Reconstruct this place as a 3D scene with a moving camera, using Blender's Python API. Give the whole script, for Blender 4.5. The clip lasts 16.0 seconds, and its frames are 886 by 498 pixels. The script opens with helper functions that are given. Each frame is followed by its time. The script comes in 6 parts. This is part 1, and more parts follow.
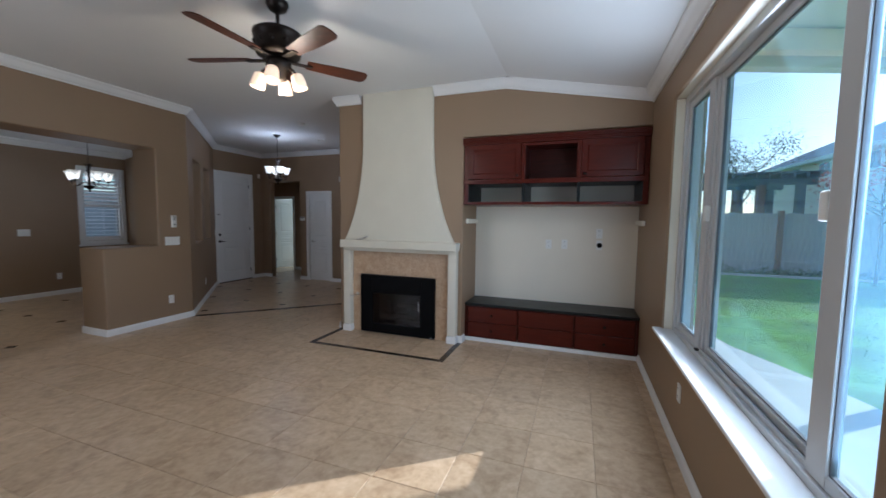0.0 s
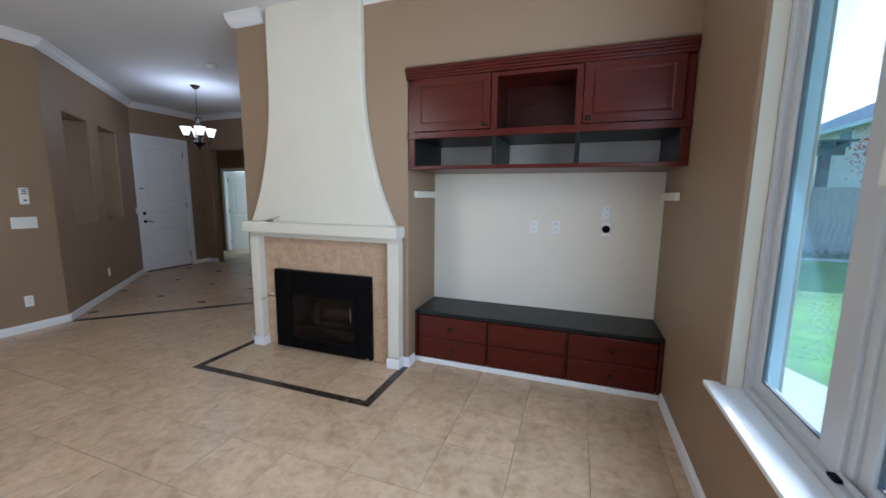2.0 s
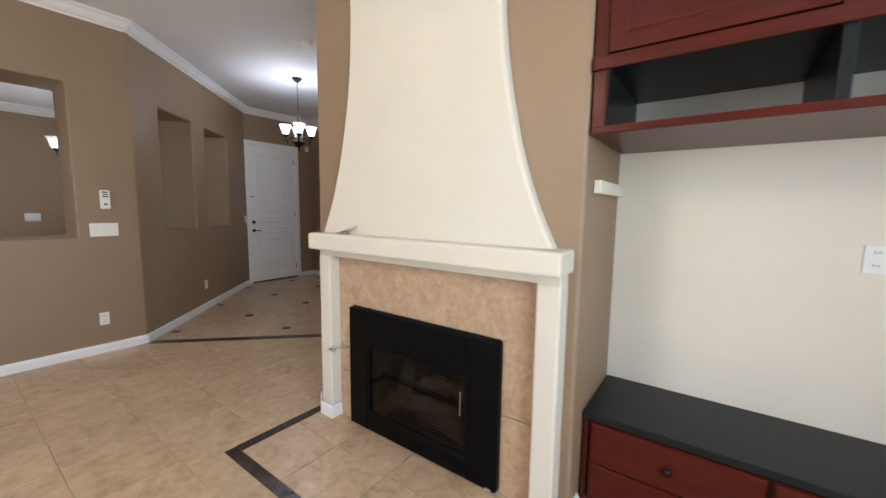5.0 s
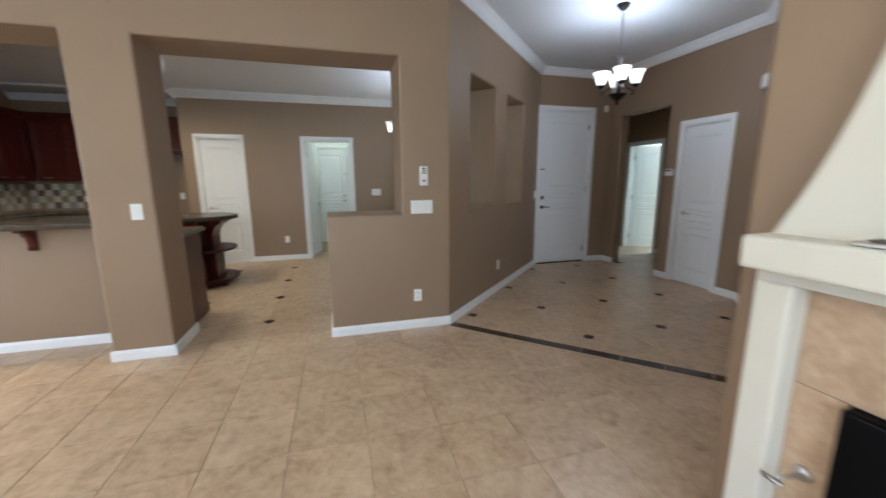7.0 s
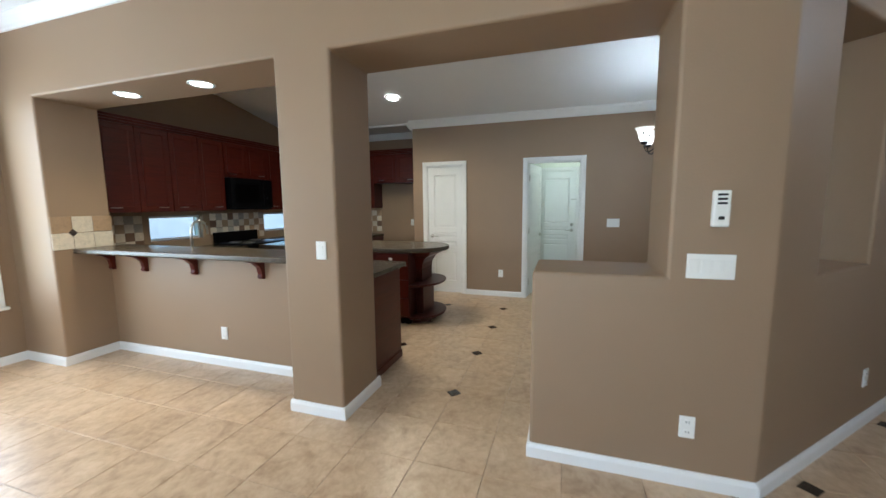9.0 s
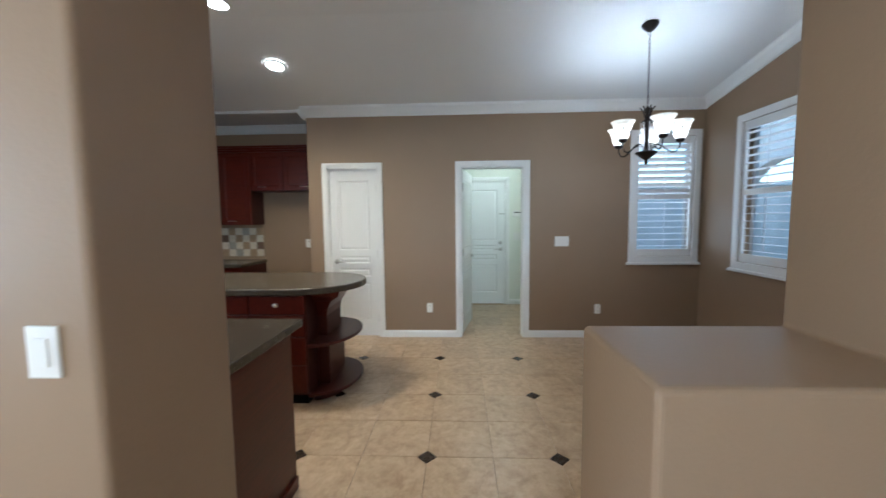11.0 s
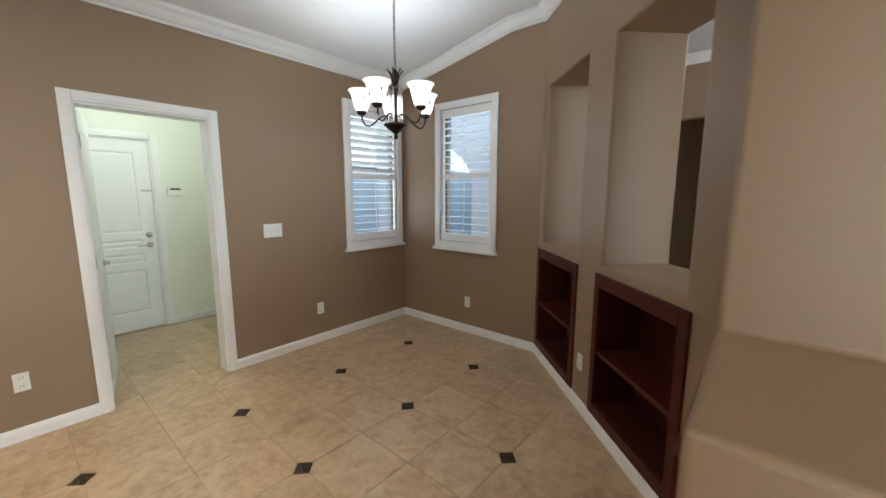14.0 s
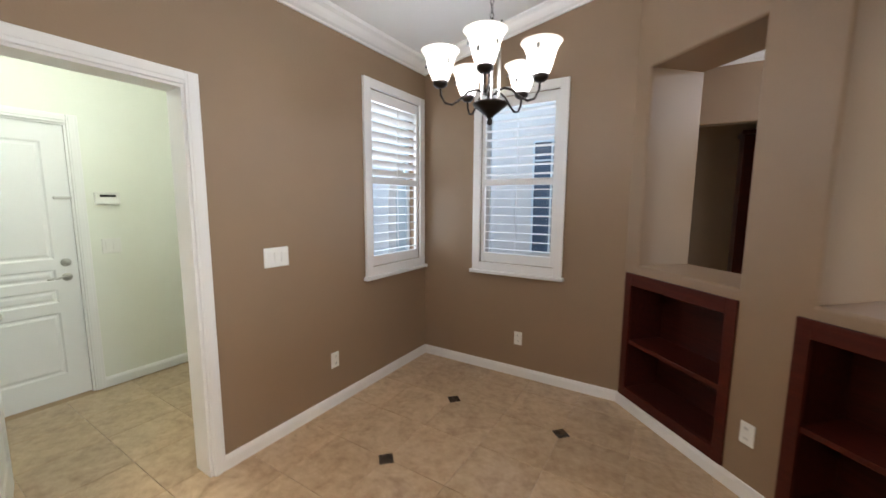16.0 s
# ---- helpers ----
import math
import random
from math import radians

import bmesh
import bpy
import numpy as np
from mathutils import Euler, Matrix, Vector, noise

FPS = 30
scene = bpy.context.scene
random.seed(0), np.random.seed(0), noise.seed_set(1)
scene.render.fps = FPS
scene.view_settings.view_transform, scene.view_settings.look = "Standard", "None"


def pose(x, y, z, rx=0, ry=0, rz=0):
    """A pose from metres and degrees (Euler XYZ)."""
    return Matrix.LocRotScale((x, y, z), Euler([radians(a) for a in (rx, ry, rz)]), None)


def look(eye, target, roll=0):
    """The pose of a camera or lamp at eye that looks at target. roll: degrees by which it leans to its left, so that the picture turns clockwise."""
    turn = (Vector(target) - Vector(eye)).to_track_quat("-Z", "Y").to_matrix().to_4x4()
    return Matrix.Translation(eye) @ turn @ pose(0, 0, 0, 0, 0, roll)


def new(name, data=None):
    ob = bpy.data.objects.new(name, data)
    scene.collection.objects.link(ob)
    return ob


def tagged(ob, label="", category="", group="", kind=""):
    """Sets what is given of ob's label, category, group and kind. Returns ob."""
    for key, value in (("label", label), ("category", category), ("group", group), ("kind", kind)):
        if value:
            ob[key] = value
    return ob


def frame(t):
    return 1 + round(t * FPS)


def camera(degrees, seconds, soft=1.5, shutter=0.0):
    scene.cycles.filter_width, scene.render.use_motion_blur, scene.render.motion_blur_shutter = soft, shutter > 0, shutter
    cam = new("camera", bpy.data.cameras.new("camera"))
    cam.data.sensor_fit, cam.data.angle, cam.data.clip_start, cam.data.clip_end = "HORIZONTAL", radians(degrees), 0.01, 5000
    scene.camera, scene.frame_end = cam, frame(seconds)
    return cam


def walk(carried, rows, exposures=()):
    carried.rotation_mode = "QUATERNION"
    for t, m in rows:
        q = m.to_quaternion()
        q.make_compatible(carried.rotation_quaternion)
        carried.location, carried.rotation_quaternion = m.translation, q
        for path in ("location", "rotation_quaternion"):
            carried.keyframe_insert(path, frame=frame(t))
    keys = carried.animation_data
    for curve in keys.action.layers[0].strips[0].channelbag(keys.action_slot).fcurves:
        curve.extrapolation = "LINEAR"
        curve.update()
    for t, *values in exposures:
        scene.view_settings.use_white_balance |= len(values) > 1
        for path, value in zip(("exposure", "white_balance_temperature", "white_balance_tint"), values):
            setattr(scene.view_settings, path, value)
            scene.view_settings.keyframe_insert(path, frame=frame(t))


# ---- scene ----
cam = camera(99.7, 16.0, shutter=0.4)
PATH = [
    (0, (0.043, -0.057, 1.492), (-0.637, 1.817, 1.335), 0.7),
    (0.5, (0.114, 0.314, 1.488), (-0.491, 2.211, 1.297), 0.6),
    (1, (0.131, 0.716, 1.486), (-0.514, 2.594, 1.251), 0.6),
    (1.5, (0.066, 1.081, 1.47), (-0.603, 2.946, 1.2), 0.7),
    (2, (0.048, 1.412, 1.464), (-0.618, 3.277, 1.184), 0.6),
    (2.5, (0.033, 1.737, 1.495), (-0.624, 3.605, 1.212), 0.7),
    (3, (-0.088, 1.979, 1.481), (-0.706, 3.862, 1.212), 0.8),
    (3.5, (-0.234, 2.146, 1.475), (-0.839, 4.037, 1.232), 0.8),
    (4, (-0.392, 2.333, 1.426), (-1.269, 4.119, 1.215), 0.7),
    (4.2, (-0.464, 2.416, 1.411), (-1.456, 4.14, 1.203), 0.7),
    (6.3, (-1.579, 2.824, 1.362), (-3.089, 4.084, 1.001), 0.5),
    (6.5, (-1.701, 2.843, 1.361), (-3.387, 3.853, 0.994), -0.0),
    (7, (-2.039, 2.856, 1.383), (-3.931, 3.393, 1.02), -0.3),
    (7.5, (-2.358, 2.927, 1.396), (-4.327, 2.888, 1.044), -0.6),
    (8, (-2.652, 2.944, 1.423), (-4.581, 2.531, 1.094), -0.5),
    (8.2, (-2.784, 2.956, 1.43), (-4.683, 2.413, 1.112), -0.5),
    (10.3, (-4.148, 2.643, 1.467), (-6.047, 2.04, 1.297), -0.6),
    (10.5, (-4.295, 2.556, 1.465), (-6.235, 2.103, 1.293), -0.6),
    (11, (-4.575, 2.352, 1.448), (-6.567, 2.269, 1.289), -0.6),
    (11.5, (-4.767, 2.118, 1.487), (-6.699, 2.612, 1.319), -0.2),
    (12, (-4.986, 2.02, 1.488), (-6.807, 2.837, 1.3), 0.1),
    (12.5, (-5.192, 1.889, 1.487), (-6.846, 2.997, 1.3), 0.1),
    (13, (-5.34, 1.85, 1.502), (-6.818, 3.176, 1.282), 0.1),
    (13.5, (-5.501, 1.886, 1.517), (-6.813, 3.375, 1.261), 0.1),
    (14, (-5.769, 2.029, 1.498), (-7.05, 3.538, 1.206), 0.1),
    (14.5, (-6.014, 2.117, 1.492), (-7.322, 3.595, 1.165), 0.2),
    (15, (-6.32, 2.148, 1.503), (-7.559, 3.682, 1.168), 0.3),
    (15.5, (-6.673, 2.186, 1.499), (-7.77, 3.827, 1.177), 0.4),
    (16, (-7.021, 2.192, 1.508), (-8.066, 3.88, 1.261), 0.3),
]
walk(cam, [(t, look(eye, target, roll)) for t, eye, target, roll in PATH],
     [(0.0, 0.40, 5420, 10), (1.5, 0.80, 5300, 9), (3.0, 1.32, 5280, 9), (3.5, 1.45, 5400, 13), (4.2, 1.58, 6100, 12), (6.3, 1.35, 5850, 13),
      (7.5, 1.8, 5400, 3), (8.2, 1.8, 5500, 3), (10.3, 1.85, 5150, 4), (11.2, 1.92, 5270, 5), (12.5, 1.98, 5750, 5), (14.0, 2.18, 6000, 7), (16.0, 2.42, 6250, 12)])


# ---- world and light ----
world = bpy.data.worlds.new("world")
scene.world = world
world.use_nodes = True
wn = world.node_tree.nodes
sky = wn.new("ShaderNodeTexSky")
sky.sky_type, sky.sun_disc = "NISHITA", False
sky.sun_elevation, sky.sun_rotation = radians(24.8), radians(52.7)
wn["Background"].inputs["Strength"].default_value = 0.15
world.node_tree.links.new(sky.outputs["Color"], wn["Background"].inputs["Color"])
sun = new("sun", bpy.data.lights.new("sun", "SUN"))
sun.data.energy, sun.data.angle, sun.data.color = 5.0, radians(0.6), (1.0, 0.93, 0.82)
sun.matrix_world = look((1.18, 0.90, 0.685), (0, 0, 0))


def window_light(name, eye, target, w, h, watts, color=(0.86, 0.93, 1.0)):
    ob = new(name, bpy.data.lights.new(name, "AREA"))
    ob.data.shape, ob.data.size, ob.data.size_y = "RECTANGLE", w, h
    ob.data.energy, ob.data.color = watts, color
    ob.matrix_world = look(eye, target)
    return ob


def bulb(name, at, watts, color=(1.0, 0.86, 0.68), radius=0.04):
    ob = new(name, bpy.data.lights.new(name, "POINT"))
    ob.data.energy, ob.data.color, ob.data.shadow_soft_size = watts, color, radius
    ob.location = at
    return ob


window_light("window_daylight_east", (0.757, 2.18, 1.58), (-2.0, 2.0, 1.60), 2.1, 1.6, 36)
window_light("window_daylight_south", (-4.0, -1.93, 1.52), (-3.9, 2.0, 1.65), 2.2, 1.7, 27, (0.95, 0.96, 1.0))
window_light("window_daylight_dining_west", (-9.165, 4.76, 1.65), (-6.0, 4.5, 1.4), 0.6, 1.3, 1.3)
window_light("window_daylight_dining_north", (-8.16, 5.275, 1.65), (-8.0, 2.0, 1.4), 0.6, 1.3, 0.7)
bulb("laundry_bulb", (-9.95, 2.9, 2.48), 4.7, (0.93, 1.0, 0.86), 0.15)
window_light("back_room_daylight", (-8.1, 11.0, 1.5), (-8.1, 8.0, 1.2), 1.6, 1.4, 58, (0.74, 0.92, 1.0))

# ---- materials ----


def material(name, rough=0.6, metal=0.0):
    m = bpy.data.materials.new(name)
    m.use_nodes = True
    n, l = m.node_tree.nodes, m.node_tree.links
    b = n["Principled BSDF"]
    b.inputs["Roughness"].default_value, b.inputs["Metallic"].default_value = rough, metal
    return m, n, l, b


def noise_node(n, l, scale, detail=4.0, stretch=None, rough=0.55):
    co = n.new("ShaderNodeTexCoord")
    mp = n.new("ShaderNodeMapping")
    if stretch:
        mp.inputs["Scale"].default_value = stretch
    t = n.new("ShaderNodeTexNoise")
    t.inputs["Scale"].default_value, t.inputs["Detail"].default_value, t.inputs["Roughness"].default_value = scale, detail, rough
    l.new(co.outputs["Object"], mp.inputs["Vector"])
    l.new(mp.outputs["Vector"], t.inputs["Vector"])
    return t


def ramp_node(n, l, src, stops):
    r = n.new("ShaderNodeValToRGB")
    while len(r.color_ramp.elements) < len(stops):
        r.color_ramp.elements.new(0.5)
    for e, (p, c) in zip(r.color_ramp.elements, stops):
        e.position, e.color = p, (*c, 1)
    l.new(src, r.inputs["Fac"])
    return r


def bump_node(n, l, b, src, strength, dist=0.002):
    u = n.new("ShaderNodeBump")
    u.inputs["Strength"].default_value, u.inputs["Distance"].default_value = strength, dist
    l.new(src, u.inputs["Height"])
    l.new(u.outputs["Normal"], b.inputs["Normal"])


def shade(c, k):
    return tuple(min(1.0, v * k) for v in c)


def mottled(name, color, rough=0.6, scale=3.0, spread=0.06, bump=0.15, bump_scale=120.0, metal=0.0, stretch=None):
    """A surface of one colour with broad unevenness and a fine grain."""
    m, n, l, b = material(name, rough, metal)
    t = noise_node(n, l, scale, 5, stretch)
    r = ramp_node(n, l, t.outputs["Fac"], [(0.3, shade(color, 1 - spread)), (0.7, shade(color, 1 + spread))])
    l.new(r.outputs["Color"], b.inputs["Base Color"])
    f = noise_node(n, l, bump_scale, 3, stretch)
    bump_node(n, l, b, f.outputs["Fac"], bump)
    w = n.new("ShaderNodeMapRange")
    w.inputs["To Min"].default_value, w.inputs["To Max"].default_value = max(0.02, rough - 0.07), min(1, rough + 0.07)
    l.new(t.outputs["Fac"], w.inputs["Value"])
    l.new(w.outputs["Result"], b.inputs["Roughness"])
    return m


def stone_tile(name, dark, mid, light, rough, scale=5.0, bump=0.12):
    """Glazed stone-look tile: cloudy patches and veins, each piece a little different."""
    m, n, l, b = material(name, rough)
    info = n.new("ShaderNodeObjectInfo")
    isl = n.new("ShaderNodeNewGeometry")
    add = n.new("ShaderNodeMath")
    l.new(info.outputs["Random"], add.inputs[0])
    l.new(isl.outputs["Random Per Island"], add.inputs[1])
    geo = n.new("ShaderNodeNewGeometry")
    sh = n.new("ShaderNodeVectorMath")
    sh.operation = "MULTIPLY_ADD"
    sh.inputs[1].default_value = (1, 1, 1)
    cmb = n.new("ShaderNodeCombineXYZ")
    mul = n.new("ShaderNodeMath")
    mul.operation = "MULTIPLY"
    mul.inputs[1].default_value = 37.0
    l.new(add.outputs[0], mul.inputs[0])
    l.new(mul.outputs[0], cmb.inputs["X"])
    l.new(mul.outputs[0], cmb.inputs["Z"])
    l.new(geo.outputs["Position"], sh.inputs[0])
    l.new(cmb.outputs[0], sh.inputs[2])
    big = n.new("ShaderNodeTexNoise")
    big.inputs["Scale"].default_value, big.inputs["Detail"].default_value, big.inputs["Roughness"].default_value = scale, 8, 0.70
    big.inputs["Distortion"].default_value = 0.8
    l.new(sh.outputs[0], big.inputs["Vector"])
    small = n.new("ShaderNodeTexNoise")
    small.inputs["Scale"].default_value, small.inputs["Detail"].default_value, small.inputs["Roughness"].default_value = scale * 3.6, 5, 0.6
    l.new(sh.outputs[0], small.inputs["Vector"])
    both = n.new("ShaderNodeMix")
    both.inputs[0].default_value = 0.4
    l.new(big.outputs["Fac"], both.inputs[2])
    l.new(small.outputs["Fac"], both.inputs[3])
    r = ramp_node(n, l, both.outputs[0], [(0.33, dark), (0.5, mid), (0.68, light)])
    hsv = n.new("ShaderNodeHueSaturation")
    val = n.new("ShaderNodeMapRange")
    val.inputs["To Min"].default_value, val.inputs["To Max"].default_value = 0.93, 1.06
    fr = n.new("ShaderNodeMath")
    fr.operation = "FRACT"
    l.new(add.outputs[0], fr.inputs[0])
    l.new(fr.outputs[0], val.inputs["Value"])
    l.new(val.outputs["Result"], hsv.inputs["Value"])
    l.new(r.outputs["Color"], hsv.inputs["Color"])
    l.new(hsv.outputs["Color"], b.inputs["Base Color"])
    fine = n.new("ShaderNodeTexNoise")
    fine.inputs["Scale"].default_value, fine.inputs["Detail"].default_value = 40, 4
    l.new(sh.outputs[0], fine.inputs["Vector"])
    bump_node(n, l, b, fine.outputs["Fac"], bump, 0.001)
    rr = n.new("ShaderNodeMapRange")
    rr.inputs["To Min"].default_value, rr.inputs["To Max"].default_value = rough - 0.08, rough + 0.1
    l.new(big.outputs["Fac"], rr.inputs["Value"])
    l.new(rr.outputs["Result"], b.inputs["Roughness"])
    return m


def wood(name, dark, light, rough=0.35, along=(1.5, 22, 22)):
    m, n, l, b = material(name, rough)
    t = noise_node(n, l, 3.0, 8, along, 0.6)
    t.inputs["Distortion"].default_value = 0.6
    r = ramp_node(n, l, t.outputs["Fac"], [(0.3, dark), (0.7, light)])
    l.new(r.outputs["Color"], b.inputs["Base Color"])
    bump_node(n, l, b, t.outputs["Fac"], 0.05)
    b.inputs["Specular IOR Level"].default_value = 0.24
    return m


M_WALL = mottled("wall_paint_taupe", (0.283, 0.192, 0.117), 0.5, 1.3, 0.04, 0.45, 75)
M_CREAM = mottled("cream_paint", (0.76, 0.70, 0.58), 0.6, 1.6, 0.03, 0.12, 140)
M_HOOD = mottled("cream_plaster", (0.67, 0.63, 0.525), 0.7, 2.2, 0.035, 0.25, 60)
M_PALE = mottled("pale_green_white_paint", (0.78, 0.79, 0.71), 0.6, 1.5, 0.03, 0.1, 150)
M_CEIL = mottled("ceiling_paint", (0.74, 0.735, 0.72), 0.8, 1.1, 0.02, 0.2, 110)
M_WHITE = mottled("white_trim_paint", (0.80, 0.79, 0.77), 0.38, 2.5, 0.025, 0.05, 90)
M_DOOR = mottled("white_door_paint", (0.79, 0.785, 0.77), 0.36, 2.5, 0.02, 0.06, 90)
M_PLASTIC = mottled("white_plastic", (0.80, 0.79, 0.75), 0.35, 8, 0.02, 0.02, 60)
M_VINYL = mottled("window_vinyl", (0.54, 0.54, 0.54), 0.4, 3, 0.025, 0.03, 60)
M_GASKET = mottled("grey_rubber", (0.13, 0.13, 0.14), 0.7, 9, 0.15, 0.05, 60)
M_TILE = stone_tile("floor_tile", (0.335, 0.222, 0.130), (0.508, 0.367, 0.232), (0.64, 0.492, 0.338), 0.32, 5.2)
M_TILE_DARK = stone_tile("dark_slate_tile", (0.022, 0.014, 0.010), (0.040, 0.027, 0.019), (0.075, 0.052, 0.037), 0.24, 16)
M_SURROUND = stone_tile("surround_tile", (0.37, 0.235, 0.135), (0.48, 0.33, 0.205), (0.58, 0.43, 0.29), 0.45, 11)
M_GROUT = mottled("grout", (0.40, 0.288, 0.182), 0.85, 6, 0.12, 0.3, 90)
M_CHERRY = wood("dark_cherry_wood", (0.056, 0.0076, 0.0040), (0.090, 0.0125, 0.0060), 0.30, (1.2, 14, 14))
M_CHERRY_MID = wood("frame_cherry_wood", (0.050, 0.0078, 0.0045), (0.075, 0.0122, 0.0066), 0.38, (1.5, 16, 16))
M_CHERRY_DARK = wood("shelf_cherry_wood", (0.034, 0.007, 0.0045), (0.064, 0.013, 0.008), 0.4, (1.5, 14, 14))
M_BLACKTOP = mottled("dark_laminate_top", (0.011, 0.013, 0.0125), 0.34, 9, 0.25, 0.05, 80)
M_BLACKTOP.node_tree.nodes["Principled BSDF"].inputs["Specular IOR Level"].default_value = 0.22
M_STONE = stone_tile("counter_stone", (0.036, 0.027, 0.018), (0.062, 0.048, 0.033), (0.115, 0.092, 0.065), 0.24, 38, 0.03)
M_BRONZE = mottled("oiled_bronze", (0.025, 0.018, 0.014), 0.42, 12, 0.3, 0.1, 70, 0.75)
M_STEEL = mottled("brushed_steel", (0.55, 0.53, 0.50), 0.32, 14, 0.08, 0.05, 80, 1.0)
M_BLACK = mottled("black_enamel", (0.0025, 0.0025, 0.003), 0.38, 7, 0.2, 0.05, 80)
M_BLACK.node_tree.nodes["Principled BSDF"].inputs["Specular IOR Level"].default_value = 0.08
M_FIREBOX = mottled("soot_dark", (0.05, 0.044, 0.04), 0.85, 7, 0.4, 0.4, 40)
M_LOG = mottled("ceramic_log", (0.075, 0.058, 0.045), 0.9, 9, 0.5, 0.6, 24)
M_VOID = mottled("dark_slot", (0.015, 0.015, 0.015), 0.8, 8, 0.1, 0.05, 40)


def glass(name, tint=(0.97, 0.99, 0.98), rough=0.0):
    m, n, l, b = material(name, rough)
    tr = n.new("ShaderNodeBsdfTransparent")
    tr.inputs["Color"].default_value = (*tint, 1)
    gl = n.new("ShaderNodeBsdfGlossy")
    gl.inputs["Roughness"].default_value = rough
    lw = n.new("ShaderNodeLayerWeight")
    pw = n.new("ShaderNodeMath")
    pw.operation = "POWER"
    pw.inputs[1].default_value = 5.0
    fr = n.new("ShaderNodeMapRange")
    fr.inputs["To Min"].default_value, fr.inputs["To Max"].default_value = 0.03, 0.55
    mx = n.new("ShaderNodeMixShader")
    l.new(lw.outputs["Facing"], pw.inputs[0])
    l.new(pw.outputs[0], fr.inputs["Value"])
    l.new(fr.outputs[0], mx.inputs["Fac"])
    l.new(tr.outputs[0], mx.inputs[1])
    l.new(gl.outputs[0], mx.inputs[2])
    l.new(mx.outputs[0], n["Material Output"].inputs["Surface"])
    return m



def dusty_glare_glass(name):
    """Glass under a thin uneven dust film, tinted blue to imitate veiling glare."""
    m = glass(name, (0.86, 0.95, 1.0))
    n, l = m.node_tree.nodes, m.node_tree.links
    film = n.new("ShaderNodeBsdfTranslucent")
    # Saturated blue puts the bluish glare haze into the film's colour.
    film.inputs["Color"].default_value = (0.36, 0.70, 1.0, 1)
    t = noise_node(n, l, 2.2, 5, (1, 1, 0.6))
    r = n.new("ShaderNodeMapRange")
    r.inputs["From Min"].default_value, r.inputs["From Max"].default_value = 0.3, 0.7
    r.inputs["To Min"].default_value, r.inputs["To Max"].default_value = 0.025, 0.075
    l.new(t.outputs["Fac"], r.inputs["Value"])
    mx = n.new("ShaderNodeMixShader")
    l.new(r.outputs[0], mx.inputs["Fac"])
    l.new(n["Material Output"].inputs["Surface"].links[0].from_socket, mx.inputs[1])
    l.new(film.outputs[0], mx.inputs[2])
    l.new(mx.outputs[0], n["Material Output"].inputs["Surface"])
    return m


M_DUSTY_GLARE = dusty_glare_glass("dusty_glare_window_glass")
# Pale blue tint imitates bluish glare on the panes.
M_GLASS = glass("window_glass", (0.90, 0.97, 1.0))
M_SMOKED = glass("smoked_glass", (0.62, 0.60, 0.60), 0.03)


def lit_glass(name, color, strength, clear=0.0):
    m, n, l, b = material(name, 0.35)
    t = noise_node(n, l, 18, 3)
    r = ramp_node(n, l, t.outputs["Fac"], [(0.3, shade(color, 0.9)), (0.7, color)])
    l.new(r.outputs["Color"], b.inputs["Base Color"])
    l.new(r.outputs["Color"], b.inputs["Emission Color"])
    b.inputs["Emission Strength"].default_value = strength
    if clear:
        tr = n.new("ShaderNodeBsdfTransparent")
        mx = n.new("ShaderNodeMixShader")
        mx.inputs["Fac"].default_value = clear
        l.new(b.outputs[0], mx.inputs[1])
        l.new(tr.outputs[0], mx.inputs[2])
        l.new(mx.outputs[0], n["Material Output"].inputs["Surface"])
    return m


M_SHADE = lit_glass("alabaster_shade", (0.62, 0.575, 0.49), 0.3, 0.5)
M_SHADE_COOL = lit_glass("lit_white_shade", (1.0, 0.97, 0.93), 0.8)
M_AMBER = lit_glass("amber_shade", (1.0, 0.74, 0.50), 0.55)
M_LED = lit_glass("downlight_disc", (1.0, 0.97, 0.9), 6.0)

# ---- mesh helpers ----


def link(name, bm, mat, parent=None, label="", smooth=False):
    me = bpy.data.meshes.new(name)
    bm.normal_update()
    bm.to_mesh(me)
    bm.free()
    for m in (mat if isinstance(mat, (list, tuple)) else [mat]):
        me.materials.append(m)
    if smooth:
        me.polygons.foreach_set("use_smooth", [True] * len(me.polygons))
    ob = new(name, me)
    ob.parent = parent
    if label:
        ob["label"] = label
    return ob


def part(name, bm, mat, parent, label="", smooth=False):
    return link(name, bm, mat, parent, label, smooth)


def thing(name, label, category, at=(0, 0, 0), rz=0, group="", kind=""):
    ob = new(name)
    ob.empty_display_size = 0.1
    ob.matrix_world = pose(*at, 0, 0, rz)
    return tagged(ob, label, category, group, kind)


def box(x0, x1, y0, y1, z0, z1, bevel=0.0, bm=None, seg=2):
    """A box, its edges rounded by bevel; added to bm if one is given."""
    out = bm or bmesh.new()
    b = bmesh.new()
    bmesh.ops.create_cube(b, size=1.0)
    for v in b.verts:
        v.co = Vector(((x0 + x1) / 2 + v.co.x * (x1 - x0), (y0 + y1) / 2 + v.co.y * (y1 - y0), (z0 + z1) / 2 + v.co.z * (z1 - z0)))
    if bevel:
        bmesh.ops.bevel(b, geom=list(b.edges), offset=bevel, segments=seg, affect="EDGES", profile=0.5)
    return merge(out, b)


def merge(out, b):
    me = bpy.data.meshes.new("temp")
    b.to_mesh(me)
    b.free()
    out.from_mesh(me)
    bpy.data.meshes.remove(me)
    return out


